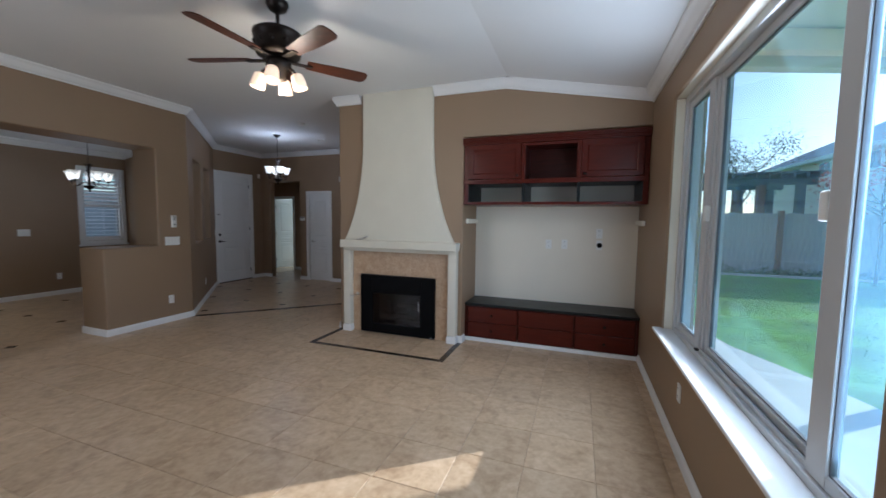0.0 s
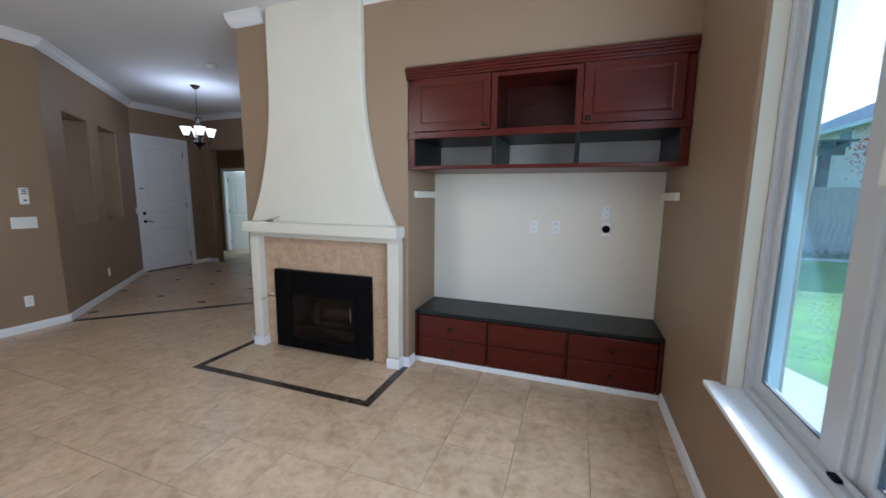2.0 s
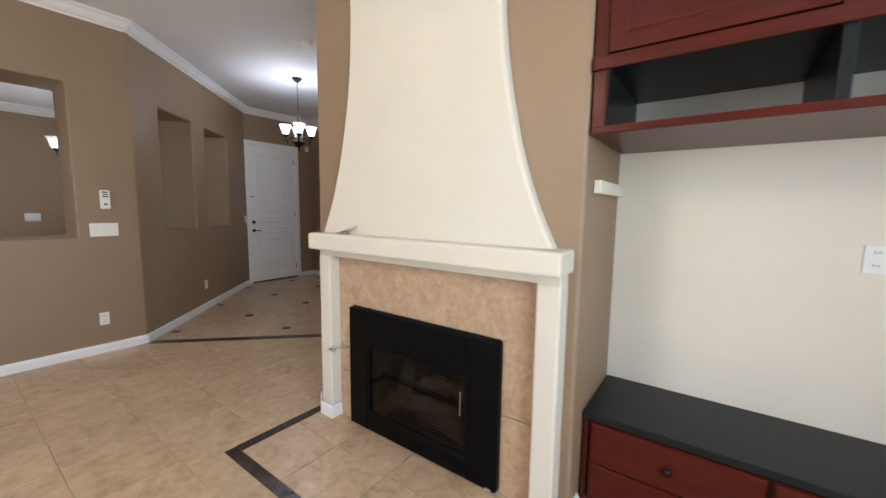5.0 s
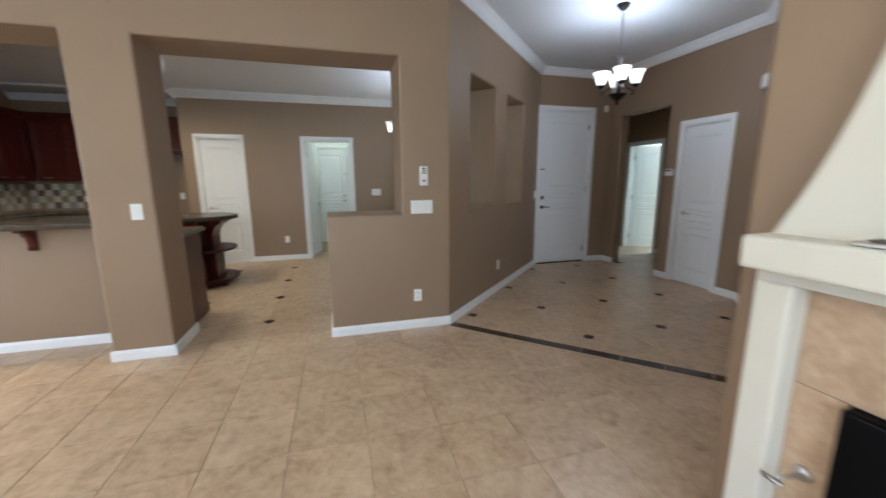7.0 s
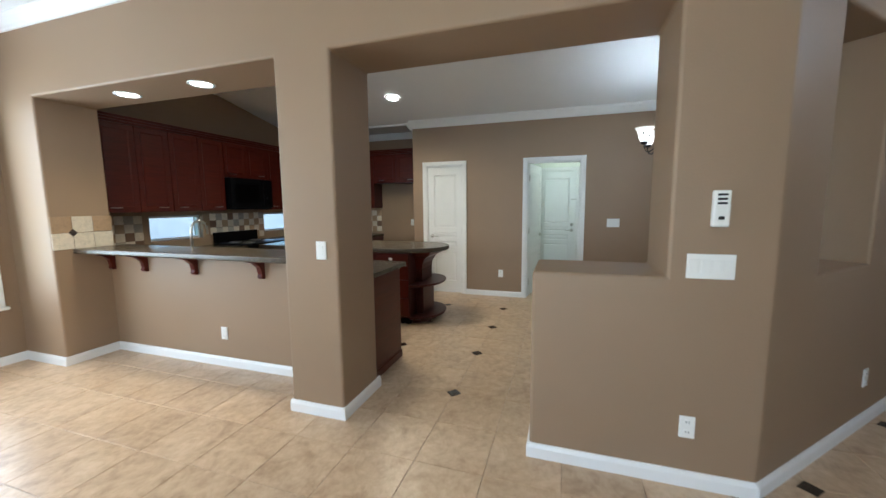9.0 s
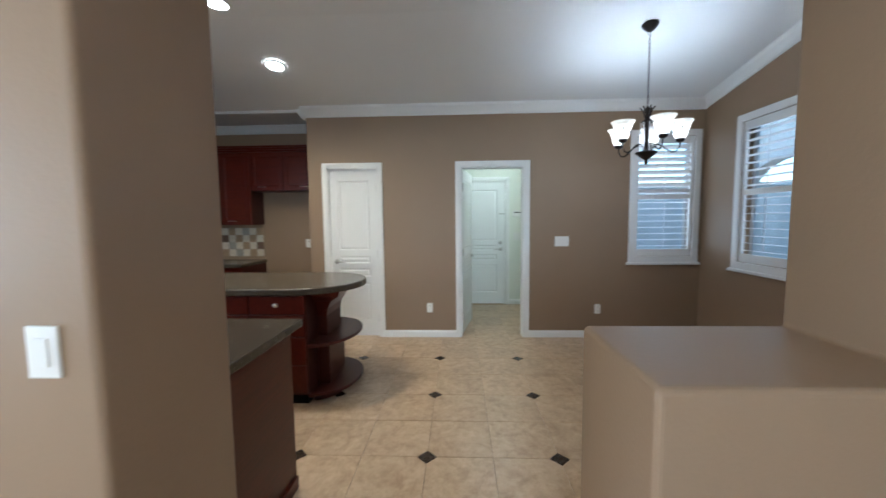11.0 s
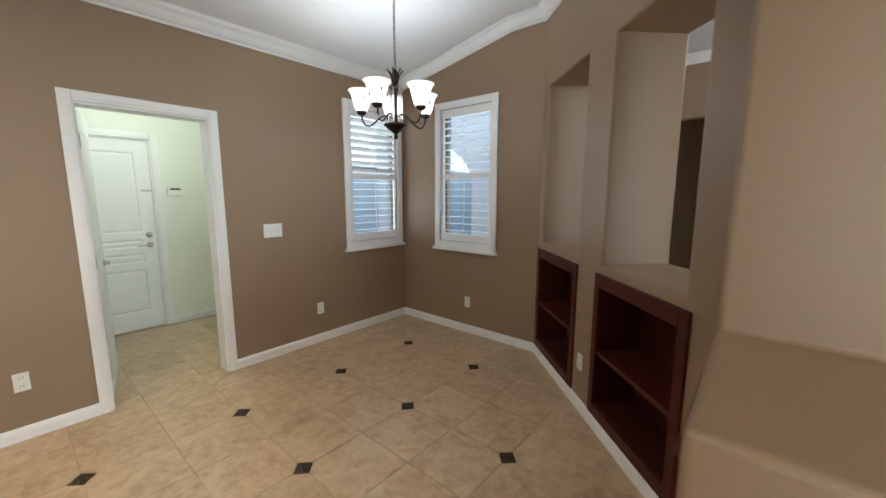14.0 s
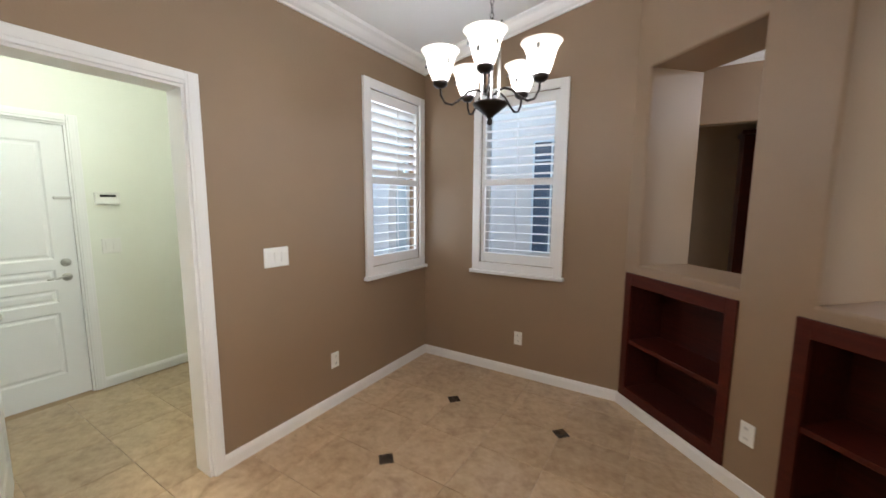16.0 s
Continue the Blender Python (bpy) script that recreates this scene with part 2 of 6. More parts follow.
def lathe(profile, n=24, bm=None, at=(0, 0, 0)):
    """A round body about z from (radius, height) pairs."""
    bm = bm or bmesh.new()
    rings = []
    for r, z in profile:
        if r < 1e-5:
            rings.append([bm.verts.new((at[0], at[1], at[2] + z))])
        else:
            rings.append([bm.verts.new((at[0] + r * math.cos(i * math.tau / n), at[1] + r * math.sin(i * math.tau / n), at[2] + z)) for i in range(n)])
    for a, b in zip(rings, rings[1:]):
        for i in range(n):
            j = (i + 1) % n
            if len(a) == 1 and len(b) > 1:
                bm.faces.new((a[0], b[j], b[i]))
            elif len(b) == 1 and len(a) > 1:
                bm.faces.new((a[i], a[j], b[0]))
            elif len(a) > 1:
                bm.faces.new((a[i], a[j], b[j], b[i]))
    bmesh.ops.recalc_face_normals(bm, faces=list(bm.faces))
    return bm


def tube(points, radius, n=8, bm=None):
    """A round bar along points."""
    bm = bm or bmesh.new()
    pts = [Vector(p) for p in points]
    rings = []
    for i, p in enumerate(pts):
        d = (pts[min(i + 1, len(pts) - 1)] - pts[max(i - 1, 0)]).normalized()
        a = d.orthogonal().normalized() if abs(d.z) > 0.95 else d.cross(Vector((0, 0, 1))).normalized()
        c = d.cross(a)
        r = radius[i] if isinstance(radius, (list, tuple)) else radius
        rings.append([bm.verts.new(p + r * (a * math.cos(k * math.tau / n) + c * math.sin(k * math.tau / n))) for k in range(n)])
    for a, b in zip(rings, rings[1:]):
        for k in range(n):
            bm.faces.new((a[k], a[(k + 1) % n], b[(k + 1) % n], b[k]))
    bm.faces.new(rings[0])
    bm.faces.new(rings[-1])
    bmesh.ops.recalc_face_normals(bm, faces=list(bm.faces))
    return bm


def prism(outline, z0, z1, bevel=0.0, bm=None):
    """An outline in plan, pulled up from z0 to z1."""
    out = bm or bmesh.new()
    b = bmesh.new()
    lo = [b.verts.new((x, y, z0)) for x, y in outline]
    hi = [b.verts.new((x, y, z1)) for x, y in outline]
    b.faces.new(lo)
    b.faces.new(hi)
    for i in range(len(lo)):
        j = (i + 1) % len(lo)
        b.faces.new((lo[i], lo[j], hi[j], hi[i]))
    bmesh.ops.recalc_face_normals(b, faces=list(b.faces))
    if bevel:
        bmesh.ops.bevel(b, geom=list(b.edges), offset=bevel, segments=2, affect="EDGES", profile=0.5)
    return merge(out, b)


def turned(bm, m):
    bmesh.ops.transform(bm, matrix=m, verts=list(bm.verts))
    return bm


def run(p0, p1):
    """The frame of a wall: u along it from p0 to p1, v to its left, z up."""
    a = math.degrees(math.atan2(p1[1] - p0[1], p1[0] - p0[0]))
    return pose(p0[0], p0[1], 0, 0, 0, a), math.hypot(p1[0] - p0[0], p1[1] - p0[1])


def wall_mesh(length, thick, z0, z1, holes=(), round_off=0.0, side=None):
    """A wall 0..length along u, 0..thick along v, with holes (u0, u1, z0, z1) right through it."""
    us = sorted({0.0, length, *[h[0] for h in holes], *[h[1] for h in holes]})
    zs = sorted({z0, z1, *[h[2] for h in holes], *[h[3] for h in holes]})
    us = [u for u in us if -1e-6 <= u <= length + 1e-6]
    zs = [z for z in zs if z0 - 1e-6 <= z <= z1 + 1e-6]

    def full(i, k):
        if not (0 <= i < len(us) - 1 and 0 <= k < len(zs) - 1):
            return False
        u, z = (us[i] + us[i + 1]) / 2, (zs[k] + zs[k + 1]) / 2
        return not any(h[0] < u < h[1] and h[2] < z < h[3] for h in holes)

    bm = bmesh.new()
    made = {}

    def vert(u, v, z):
        key = (round(u, 4), round(v, 4), round(z, 4))
        if key not in made:
            made[key] = bm.verts.new(key)
        return made[key]

    for i in range(len(us) - 1):
        for k in range(len(zs) - 1):
            if not full(i, k):
                continue
            a, b, c, d = us[i], us[i + 1], zs[k], zs[k + 1]
            bm.faces.new([vert(a, 0, c), vert(b, 0, c), vert(b, 0, d), vert(a, 0, d)])
            bm.faces.new([vert(a, thick, c), vert(a, thick, d), vert(b, thick, d), vert(b, thick, c)])
            if not full(i - 1, k):
                bm.faces.new([vert(a, 0, c), vert(a, 0, d), vert(a, thick, d), vert(a, thick, c)])
            if not full(i + 1, k):
                bm.faces.new([vert(b, 0, c), vert(b, thick, c), vert(b, thick, d), vert(b, 0, d)])
            if not full(i, k - 1):
                bm.faces.new([vert(a, 0, c), vert(a, thick, c), vert(b, thick, c), vert(b, 0, c)])
            if not full(i, k + 1):
                bm.faces.new([vert(a, 0, d), vert(b, 0, d), vert(b, thick, d), vert(a, thick, d)])
    bmesh.ops.recalc_face_normals(bm, faces=list(bm.faces))
    if round_off:
        bmesh.ops.dissolve_limit(bm, angle_limit=0.01, verts=list(bm.verts), edges=list(bm.edges))
        sharp = [e for e in bm.edges if len(e.link_faces) == 2 and e.calc_face_angle(0) > 0.5 and (side is None or all(abs(v.co.y - side) < 1e-4 for v in e.verts))]
        bmesh.ops.bevel(bm, geom=sharp, offset=round_off, segments=4, affect="EDGES", profile=0.5)
    return bm


def wall(name, p0, p1, thick, holes=(), z0=0.0, z1=3.15, mat=None, label="taupe painted plaster wall", round_off=0.018, side=None):
    """A wall whose face runs from p0 to p1 and whose body lies to the left of that line; the room is to its right."""
    m, length = run(p0, p1)
    ob = link(name, wall_mesh(length, thick, z0, z1, holes, round_off, side), mat or M_WALL)
    ob.matrix_world = m
    return tagged(ob, label, "wall", kind="structure")


def strip(name, p0, p1, profile, mat, label, category, za=0.0, zb=None, lap=0.0):
    """A moulding along p0..p1; profile: (out from the wall to the right of the line, height) pairs."""
    m, length = run(p0, p1)
    zb = za if zb is None else zb
    bm = bmesh.new()
    a = [bm.verts.new((-lap, -o, za + h)) for o, h in profile]
    b = [bm.verts.new((length + lap, -o, zb + h)) for o, h in profile]
    bm.faces.new(a)
    bm.faces.new(b)
    for i in range(len(a)):
        j = (i + 1) % len(a)
        bm.faces.new((a[i], a[j], b[j], b[i]))
    bmesh.ops.recalc_face_normals(bm, faces=list(bm.faces))
    ob = link(name, bm, mat)
    ob.matrix_world = m
    return tagged(ob, label, category, kind="structure")


BASE = [(-0.004, 0.0), (0.016, 0.0), (0.016, 0.060), (0.012, 0.071), (0.007, 0.082), (-0.004, 0.084)]
CROWN = [(-0.004, 0.03), (0.088, 0.03), (0.088, -0.012), (0.078, -0.02), (0.066, -0.03), (0.052, -0.052), (0.034, -0.074), (0.016, -0.086), (0.014, -0.1), (-0.004, -0.1)]


def baseboard(p0, p1):
    return strip("baseboard", p0, p1, BASE, M_WHITE, "white painted wooden baseboard along the wall", "baseboard", 0, None, 0.012)


def crown(p0, p1, za=3.05, zb=None):
    return strip("trim", p0, p1, CROWN, M_WHITE, "white crown moulding under the ceiling", "moulding", za, zb, 0.03)


# ---- structure: walls ----
wall("wall_east", (0.69, 5.1), (0.69, -2.2), 0.22, [(1.81, 4.06, 0.63, 2.43)])
wall("wall_fireplace", (-2.98, 4.2), (0.73, 4.2), 0.95, [(0.3, 1.4, -0.1, 0.72), (1.725, 3.8, -0.1, 2.445)], label="taupe painted wall around the fireplace and media niche")
wall("wall_niche_back", (-1.4, 4.81), (0.74, 4.81), 0.3, (), 0.0, 2.6, M_CREAM, "cream painted back wall of the media niche", 0)
wall("wall_south", (0.9, -2.0), (-5.9, -2.0), 0.2, [(3.75, 6.08, 0.62, 2.42)])
wall("wall_west", (-5.36, -2.2), (-5.36, 3.87), 0.48, [(0.79, 3.32, -0.1, 2.40), (3.74, 4.972, -0.1, 2.40), (4.972, 5.62, 1.085, 2.40)],
     label="taupe wall with a kitchen pass-through, an opening and a half wall")
wall("wall_bar", (-5.80, -1.45), (-5.80, 1.16), 0.14, (), 0.0, 1.03, label="taupe half wall under the breakfast bar", round_off=0)
NICHES = [(0.45, 1.15, 1.075, 2.40), (1.49, 2.20, 1.075, 2.40)]
wall("wall_diagonal_foyer", (-5.36, 3.86), (-7.47, 5.97), 0.13, NICHES, label="taupe diagonal wall with two see-through niches", side=0)
diagonal = run((-5.36, 3.86), (-7.47, 5.97))[0]
ob = link("wall_diagonal_dining", wall_mesh(2.2, 0.301, 0.0, 3.15, [(h[0] - 0.2, h[1] - 0.2, h[2], h[3]) for h in NICHES] + [(0.215, 0.995, 0.10, 1.0), (1.295, 2.085, 0.10, 1.0)], 0.018, 0.301), M_WALL)
ob.matrix_world = diagonal @ pose(0.2, 0.13, 0)
tagged(ob, "taupe diagonal wall with niches above built-in shelves", "wall", kind="structure")
wall("wall_dining_north", (-9.3, 5.2), (-7.28, 5.2), 0.15, [(0.81, 1.47, 0.985, 2.38)])
wall("wall_dining_west", (-9.09, 0.53), (-9.09, 5.4), 0.15, [(0.24, 0.85, -0.1, 2.07), (1.85, 2.61, -0.1, 2.07), (3.9, 4.56, 0.985, 2.38)])
wall("wall_kitchen_jog", (-9.9, 0.53), (-9.1, 0.53), 0.15, ())
wall("wall_kitchen_west", (-9.73, -2.1), (-9.73, 0.6), 0.15, ())
wall("wall_kitchen_south", (-5.8, -1.9), (-9.9, -1.9), 0.18, [(0.74, 1.44, 1.03, 1.34), (2.58, 3.29, 1.03, 1.34)])
wall("wall_laundry_west", (-10.87, 1.4), (-10.87, 4.25), 0.15, [(0.98, 1.74, -0.1, 2.07)], mat=M_PALE, label="pale painted laundry wall", z1=2.7)
wall("wall_laundry_south", (-9.24, 1.5), (-11.0, 1.5), 0.15, (), mat=M_PALE, label="pale painted laundry wall", z1=2.7)
wall("wall_laundry_north", (-11.0, 4.1), (-9.24, 4.1), 0.15, (), mat=M_PALE, label="pale painted laundry wall", z1=2.7)
wall("wall_laundry_lining", (-9.245, 4.1), (-9.245, 1.5), 0.004, [(0.96, 1.72, -0.1, 2.07)], mat=M_PALE, label="pale painted laundry wall", z1=2.7, round_off=0)
wall("wall_front", (-7.45, 5.9), (-7.45, 7.3), 0.15, [(0.09, 1.0, -0.1, 2.45)])
wall("wall_foyer_north", (-7.6, 7.27), (-5.05, 7.27), 0.15, [(0.4, 1.3, -0.1, 2.36), (1.56, 2.16, -0.1, 2.06)])
wall("wall_foyer_east", (-5.15, 7.30), (-2.9, 5.05), 0.15, ())
wall("wall_hall_north", (-9.15, 8.6), (-5.8, 8.6), 0.12, [(0.70, 1.46, -0.1, 2.04)], z1=3.0)
wall("wall_hall_west", (-9.0, 7.3), (-9.0, 8.7), 0.15, (), z1=3.0)
wall("wall_hall_south", (-7.45, 7.42), (-9.1, 7.42), 0.12, (), z1=3.0)
wall("wall_hall_east", (-5.95, 8.7), (-5.95, 7.4), 0.15, (), z1=3.0)
for k, (a, b) in enumerate((((-9.6, 11.2), (-6.4, 11.2)), ((-9.6, 8.7), (-9.6, 11.3)), ((-6.4, 11.3), (-6.4, 8.7)))):
    wall("wall_back_room", a, b, 0.15, (), mat=M_PALE, label="pale painted back room wall", z1=2.7)

# ceilings
bm = bmesh.new()


def ceiling_run(bm, profile, y0, y1):
    lo = [bm.verts.new((x, y0, z)) for x, z in profile] + [bm.verts.new((x, y0, z + 0.12)) for x, z in reversed(profile)]
    hi = [bm.verts.new((v.co.x, y1, v.co.z)) for v in lo]
    bm.faces.new(lo)
    bm.faces.new(hi)
    for i in range(len(lo)):
        j = (i + 1) % len(lo)
        bm.faces.new((lo[i], lo[j], hi[j], hi[i]))


ceiling_run(bm, [(-7.6, 3.05), (-0.75, 3.05), (0.92, 2.725)], -2.25, 7.45)
ceiling_run(bm, [(-9.25, 2.74), (-7.6, 3.06)], -2.25, 5.38)
box(-9.9, -9.0902, -2.1, 0.53, 2.74, 2.86, bm=bm)
box(-11.05, -9.245, 1.4, 4.3, 2.6, 2.7, bm=bm)
box(-9.2, -5.8, 7.45, 8.72, 2.95, 3.05, bm=bm)
box(-9.8, -6.2, 8.72, 11.4, 2.6, 2.7, bm=bm)
bmesh.ops.recalc_face_normals(bm, faces=list(bm.faces))
tagged(link("ceiling", bm, M_CEIL), "white painted vaulted ceiling", "ceiling", kind="structure")

# crown mouldings
for a, b, za, zb in (((0.69, 4.2), (0.69, -2.0), 2.77, 2.77), ((-0.75, 4.2), (0.69, 4.2), 3.05, 2.77), ((-1.6, 4.2), (-0.75, 4.2), 3.05, 3.05),
                     ((-2.98, 4.2), (-2.66, 4.2), 3.05, 3.05), ((-2.98, 5.1), (-2.98, 4.2), 3.05, 3.05), ((-5.36, -2.0), (-5.36, 3.86), 3.05, 3.05),
                     ((0.69, -2.0), (-0.75, -2.0), 2.77, 3.05), ((-0.75, -2.0), (-5.36, -2.0), 3.05, 3.05),
                     ((-5.36, 3.86), (-7.45, 5.95), 3.05, 3.05), ((-7.45, 5.95), (-7.45, 7.27), 3.05, 3.05), ((-7.45, 7.27), (-5.12, 7.27), 3.05, 3.05),
                     ((-5.12, 7.27), (-2.98, 5.13), 3.05, 3.05), ((-9.09, 0.53), (-9.09, 5.2), 2.772, 2.772), ((-9.09, 5.2), (-7.6, 5.2), 2.772, 3.06),
                     ((-7.6, 5.2), (-7.31, 5.2), 3.05, 3.05), ((-7.31, 5.2), (-5.81, 3.70), 3.05, 3.05), ((-5.84, 3.7), (-5.84, -1.9), 3.05, 3.05),
                     ((-9.73, -1.9), (-9.73, 0.53), 2.74, 2.74), ((-9.73, 0.53), (-9.09, 0.53), 2.74, 2.74)):
    crown(a, b, za, zb)

# baseboards
for a, b in (((0.69, 4.3), (0.69, -2.0)), ((-2.98, 5.1), (-2.98, 4.2)), ((-1.33, 4.2), (-1.27, 4.2)), ((-1.255, 4.2), (-1.255, 4.3)),
             ((0.69, -2.0), (-5.36, -2.0)), ((-5.36, -2.0), (-5.36, -1.41)), ((-5.36, -1.41), (-5.80, -1.41)), ((-5.80, -1.41), (-5.80, 1.12)),
             ((-5.36, 1.12), (-5.36, 1.54)), ((-5.36, 1.54), (-5.86, 1.54)), ((-5.84, 2.772), (-5.36, 2.772)), ((-5.36, 2.772), (-5.36, 3.86)),
             ((-5.36, 3.86), (-7.45, 5.95)), ((-7.45, 6.97), (-7.45, 7.27)), ((-7.45, 7.27), (-7.2, 7.27)), ((-6.3, 7.27), (-6.11, 7.27)), ((-5.38, 7.27), (-5.12, 7.27)),
             ((-5.12, 7.27), (-2.98, 5.13)), ((-9.09, 1.45), (-9.09, 2.31)), ((-9.09, 3.21), (-9.09, 5.2)), ((-9.09, 5.2), (-7.31, 5.2)), ((-7.31, 5.2), (-5.81, 3.7)),
             ((-5.84, 3.7), (-5.84, 2.772)), ((-10.87, 3.2), (-10.87, 4.1)), ((-10.87, 4.1), (-9.25, 4.1)), ((-7.6, 8.6), (-6.0, 8.6))):
    baseboard(a, b)

# ---- floor ----
floor = tagged(link("floor", box(-11.1, 0.95, -2.25, 11.4, -0.15, -0.006), M_GROUT), "tan stone-look ceramic tile floor with dark diamond insets", "floor", kind="structure")
PX, PY, OX, OY = 0.408, 0.402, -4.30, 2.15
D = 0.058   # half diagonal of a dark inset
HEARTH = (-2.97, -1.25, 3.53, 4.2)


def past_strip(x, y):
    """Side of the dark border between living room and foyer: above 0 is the foyer."""
    return (y - 3.87 - (x + 5.36)) / math.sqrt(2)


def inset_at(i, j):
    """Dark diamonds at every other joint crossing: dining room and kitchen, and the foyer in its own rhythm."""
    x, y = OX + i * PX, OY + j * PY
    if -9.05 < x < -5.75 and y < 5.3 and x + y < -2.3:
        return i % 2 == 0 and j % 2 == 0
    if past_strip(x, y) > 0.12 and x + y > -1.6:
        return i % 2 == 1 and j % 2 == 1
    return False


def clip_line(poly, a, b, c):
    """The part of a polygon where a*x + b*y >= c."""
    out = []
    for p, q in zip(poly, poly[1:] + poly[:1]):
        dp, dq = a * p[0] + b * p[1] - c, a * q[0] + b * q[1] - c
        if dp >= 0:
            out.append(p)
        if dp * dq < 0:
            f = dp / (dp - dq)
            out.append((p[0] + (q[0] - p[0]) * f, p[1] + (q[1] - p[1]) * f))
    return out


def tile_mesh(bm, poly, z=0.0, drop=0.008, edge=0.0025):
    """One tile: flat top, chamfered rim."""
    cx, cy = sum(p[0] for p in poly) / len(poly), sum(p[1] for p in poly) / len(poly)
    top = []
    for x, y in poly:
        d = math.hypot(x - cx, y - cy)
        k = max(0.0, 1 - edge * 1.4 / max(d, 1e-3))
        top.append(bm.verts.new((cx + (x - cx) * k, cy + (y - cy) * k, z)))
    mid = [bm.verts.new((x, y, z - 0.002)) for x, y in poly]
    low = [bm.verts.new((x, y, z - drop)) for x, y in poly]
    bm.faces.new(top)
    for a, b in ((top, mid), (mid, low)):
        for i in range(len(a)):
            j = (i + 1) % len(a)
            bm.faces.new((a[j], a[i], b[i], b[j]))


def tile_outlines(i, j):
    """Outlines of what is left of tile (i, j) after joints, insets, the border and the hearth."""
    g = 0.0012
    x0, x1, y0, y1 = OX + i * PX + g, OX + (i + 1) * PX - g, OY + j * PY + g, OY + (j + 1) * PY - g
    poly = [(x0, y0), (x1, y0), (x1, y1), (x0, y1)]
    for di, dj in ((0, 0), (1, 0), (1, 1), (0, 1)):
        if inset_at(i + di, j + dj):
            cx, cy = OX + (i + di) * PX, OY + (j + dj) * PY
            sx, sy = (1 if di == 0 else -1), (1 if dj == 0 else -1)
            poly = clip_line(poly, sx, sy, sx * cx + sy * cy + D + 0.005)
    polys = [poly]
    if y0 > 3.3 and x0 < -2.9 and x1 > -5.6:   # the border strip
        s = math.sqrt(2)
        new_polys = []
        for p in polys:
            new_polys.append(clip_line(p, -1 / s, 1 / s, 9.23 / s + 0.052))
            new_polys.append(clip_line(p, 1 / s, -1 / s, -9.23 / s + 0.052))
        polys = new_polys
    hx0, hx1, hy0, hy1 = HEARTH
    if x1 > hx0 and x0 < hx1 and y1 > hy0 and y0 < hy1:
        kept = []
        for p in polys:
            kept.append(clip_line(p, -1, 0, -(hx0 - g)))
            kept.append(clip_line(clip_line(p, 1, 0, hx0 - g), 1, 0, hx1 + g))
            mid = clip_line(clip_line(p, 1, 0, hx0 - g), -1, 0, -(hx1 + g))
            kept.append(clip_line(mid, 0, -1, -(hy0 - g)))
        polys = kept
    return [p for p in polys if len(p) > 2 and max(a[0] for a in p) - min(a[0] for a in p) > 0.012 and max(a[1] for a in p) - min(a[1] for a in p) > 0.012]

# ---- makers of things ----


def move(root, m):
    root.matrix_world = m
    return root


def panel_slab(w, h, d, panels, step=0.008, raised=0.75):
    """A door leaf 0..w, 0..d thick, 0..h, with sunk panels (x0, x1, z0, z1) on both faces."""
    xs = sorted({0.0, w, *[p[0] for p in panels], *[p[1] for p in panels]})
    zs = sorted({0.0, h, *[p[2] for p in panels], *[p[3] for p in panels]})
    bm = bmesh.new()
    made = {}

    def vert(x, y, z):
        k = (round(x, 4), round(y, 4), round(z, 4))
        if k not in made:
            made[k] = bm.verts.new(k)
        return made[k]

    sunk = []
    for a, b in zip(xs, xs[1:]):
        for c, e in zip(zs, zs[1:]):
            for y, flip in ((0.0, False), (d, True)):
                vs = [vert(a, y, c), vert(b, y, c), vert(b, y, e), vert(a, y, e)]
                f = bm.faces.new(vs[::-1] if flip else vs)
                if any(p[0] < (a + b) / 2 < p[1] and p[2] < (c + e) / 2 < p[3] for p in panels):
                    sunk.append(f)
    for a, b in zip(xs, xs[1:]):
        bm.faces.new([vert(a, 0, 0), vert(a, d, 0), vert(b, d, 0), vert(b, 0, 0)])
        bm.faces.new([vert(a, 0, h), vert(b, 0, h), vert(b, d, h), vert(a, d, h)])
    for c, e in zip(zs, zs[1:]):
        bm.faces.new([vert(0, 0, c), vert(0, 0, e), vert(0, d, e), vert(0, d, c)])
        bm.faces.new([vert(w, 0, c), vert(w, d, c), vert(w, d, e), vert(w, 0, e)])
    bmesh.ops.recalc_face_normals(bm, faces=list(bm.faces))
    bmesh.ops.inset_individual(bm, faces=sunk, thickness=0.016, depth=-step)
    bmesh.ops.inset_individual(bm, faces=sunk, thickness=0.012, depth=0.0)
    bmesh.ops.inset_individual(bm, faces=sunk, thickness=0.022, depth=step * raised)
    return bm


def lever(parent, x, y, z, out, way, mat):
    """A lever handle: rosette on the face y, lever pointing along way (+1/-1); out is the side it stands on."""
    r = part("rosette", turned(lathe([(0, 0), (0.029, 0), (0.031, 0.004), (0.026, 0.010), (0.012, 0.013), (0.011, 0.035), (0, 0.036)], 18), pose(x, y, z, 90 if out < 0 else -90)), mat, parent, "metal lever rosette", True)
    yy = y + out * 0.038
    part("handle", tube([(x, yy, z), (x + way * 0.03, yy, z + 0.004), (x + way * 0.07, yy + out * 0.004, z - 0.002), (x + way * 0.115, yy, z - 0.004)], [0.009, 0.009, 0.008, 0.006], 8), mat, parent, "metal lever handle", True)


def deadbolt(parent, x, y, z, out, mat):
    part("deadbolt", turned(lathe([(0, 0), (0.03, 0), (0.031, 0.006), (0.024, 0.014), (0.014, 0.016), (0.014, 0.024), (0, 0.025)], 16), pose(x, y, z, 90 if out < 0 else -90)), mat, parent, "round metal deadbolt", True)


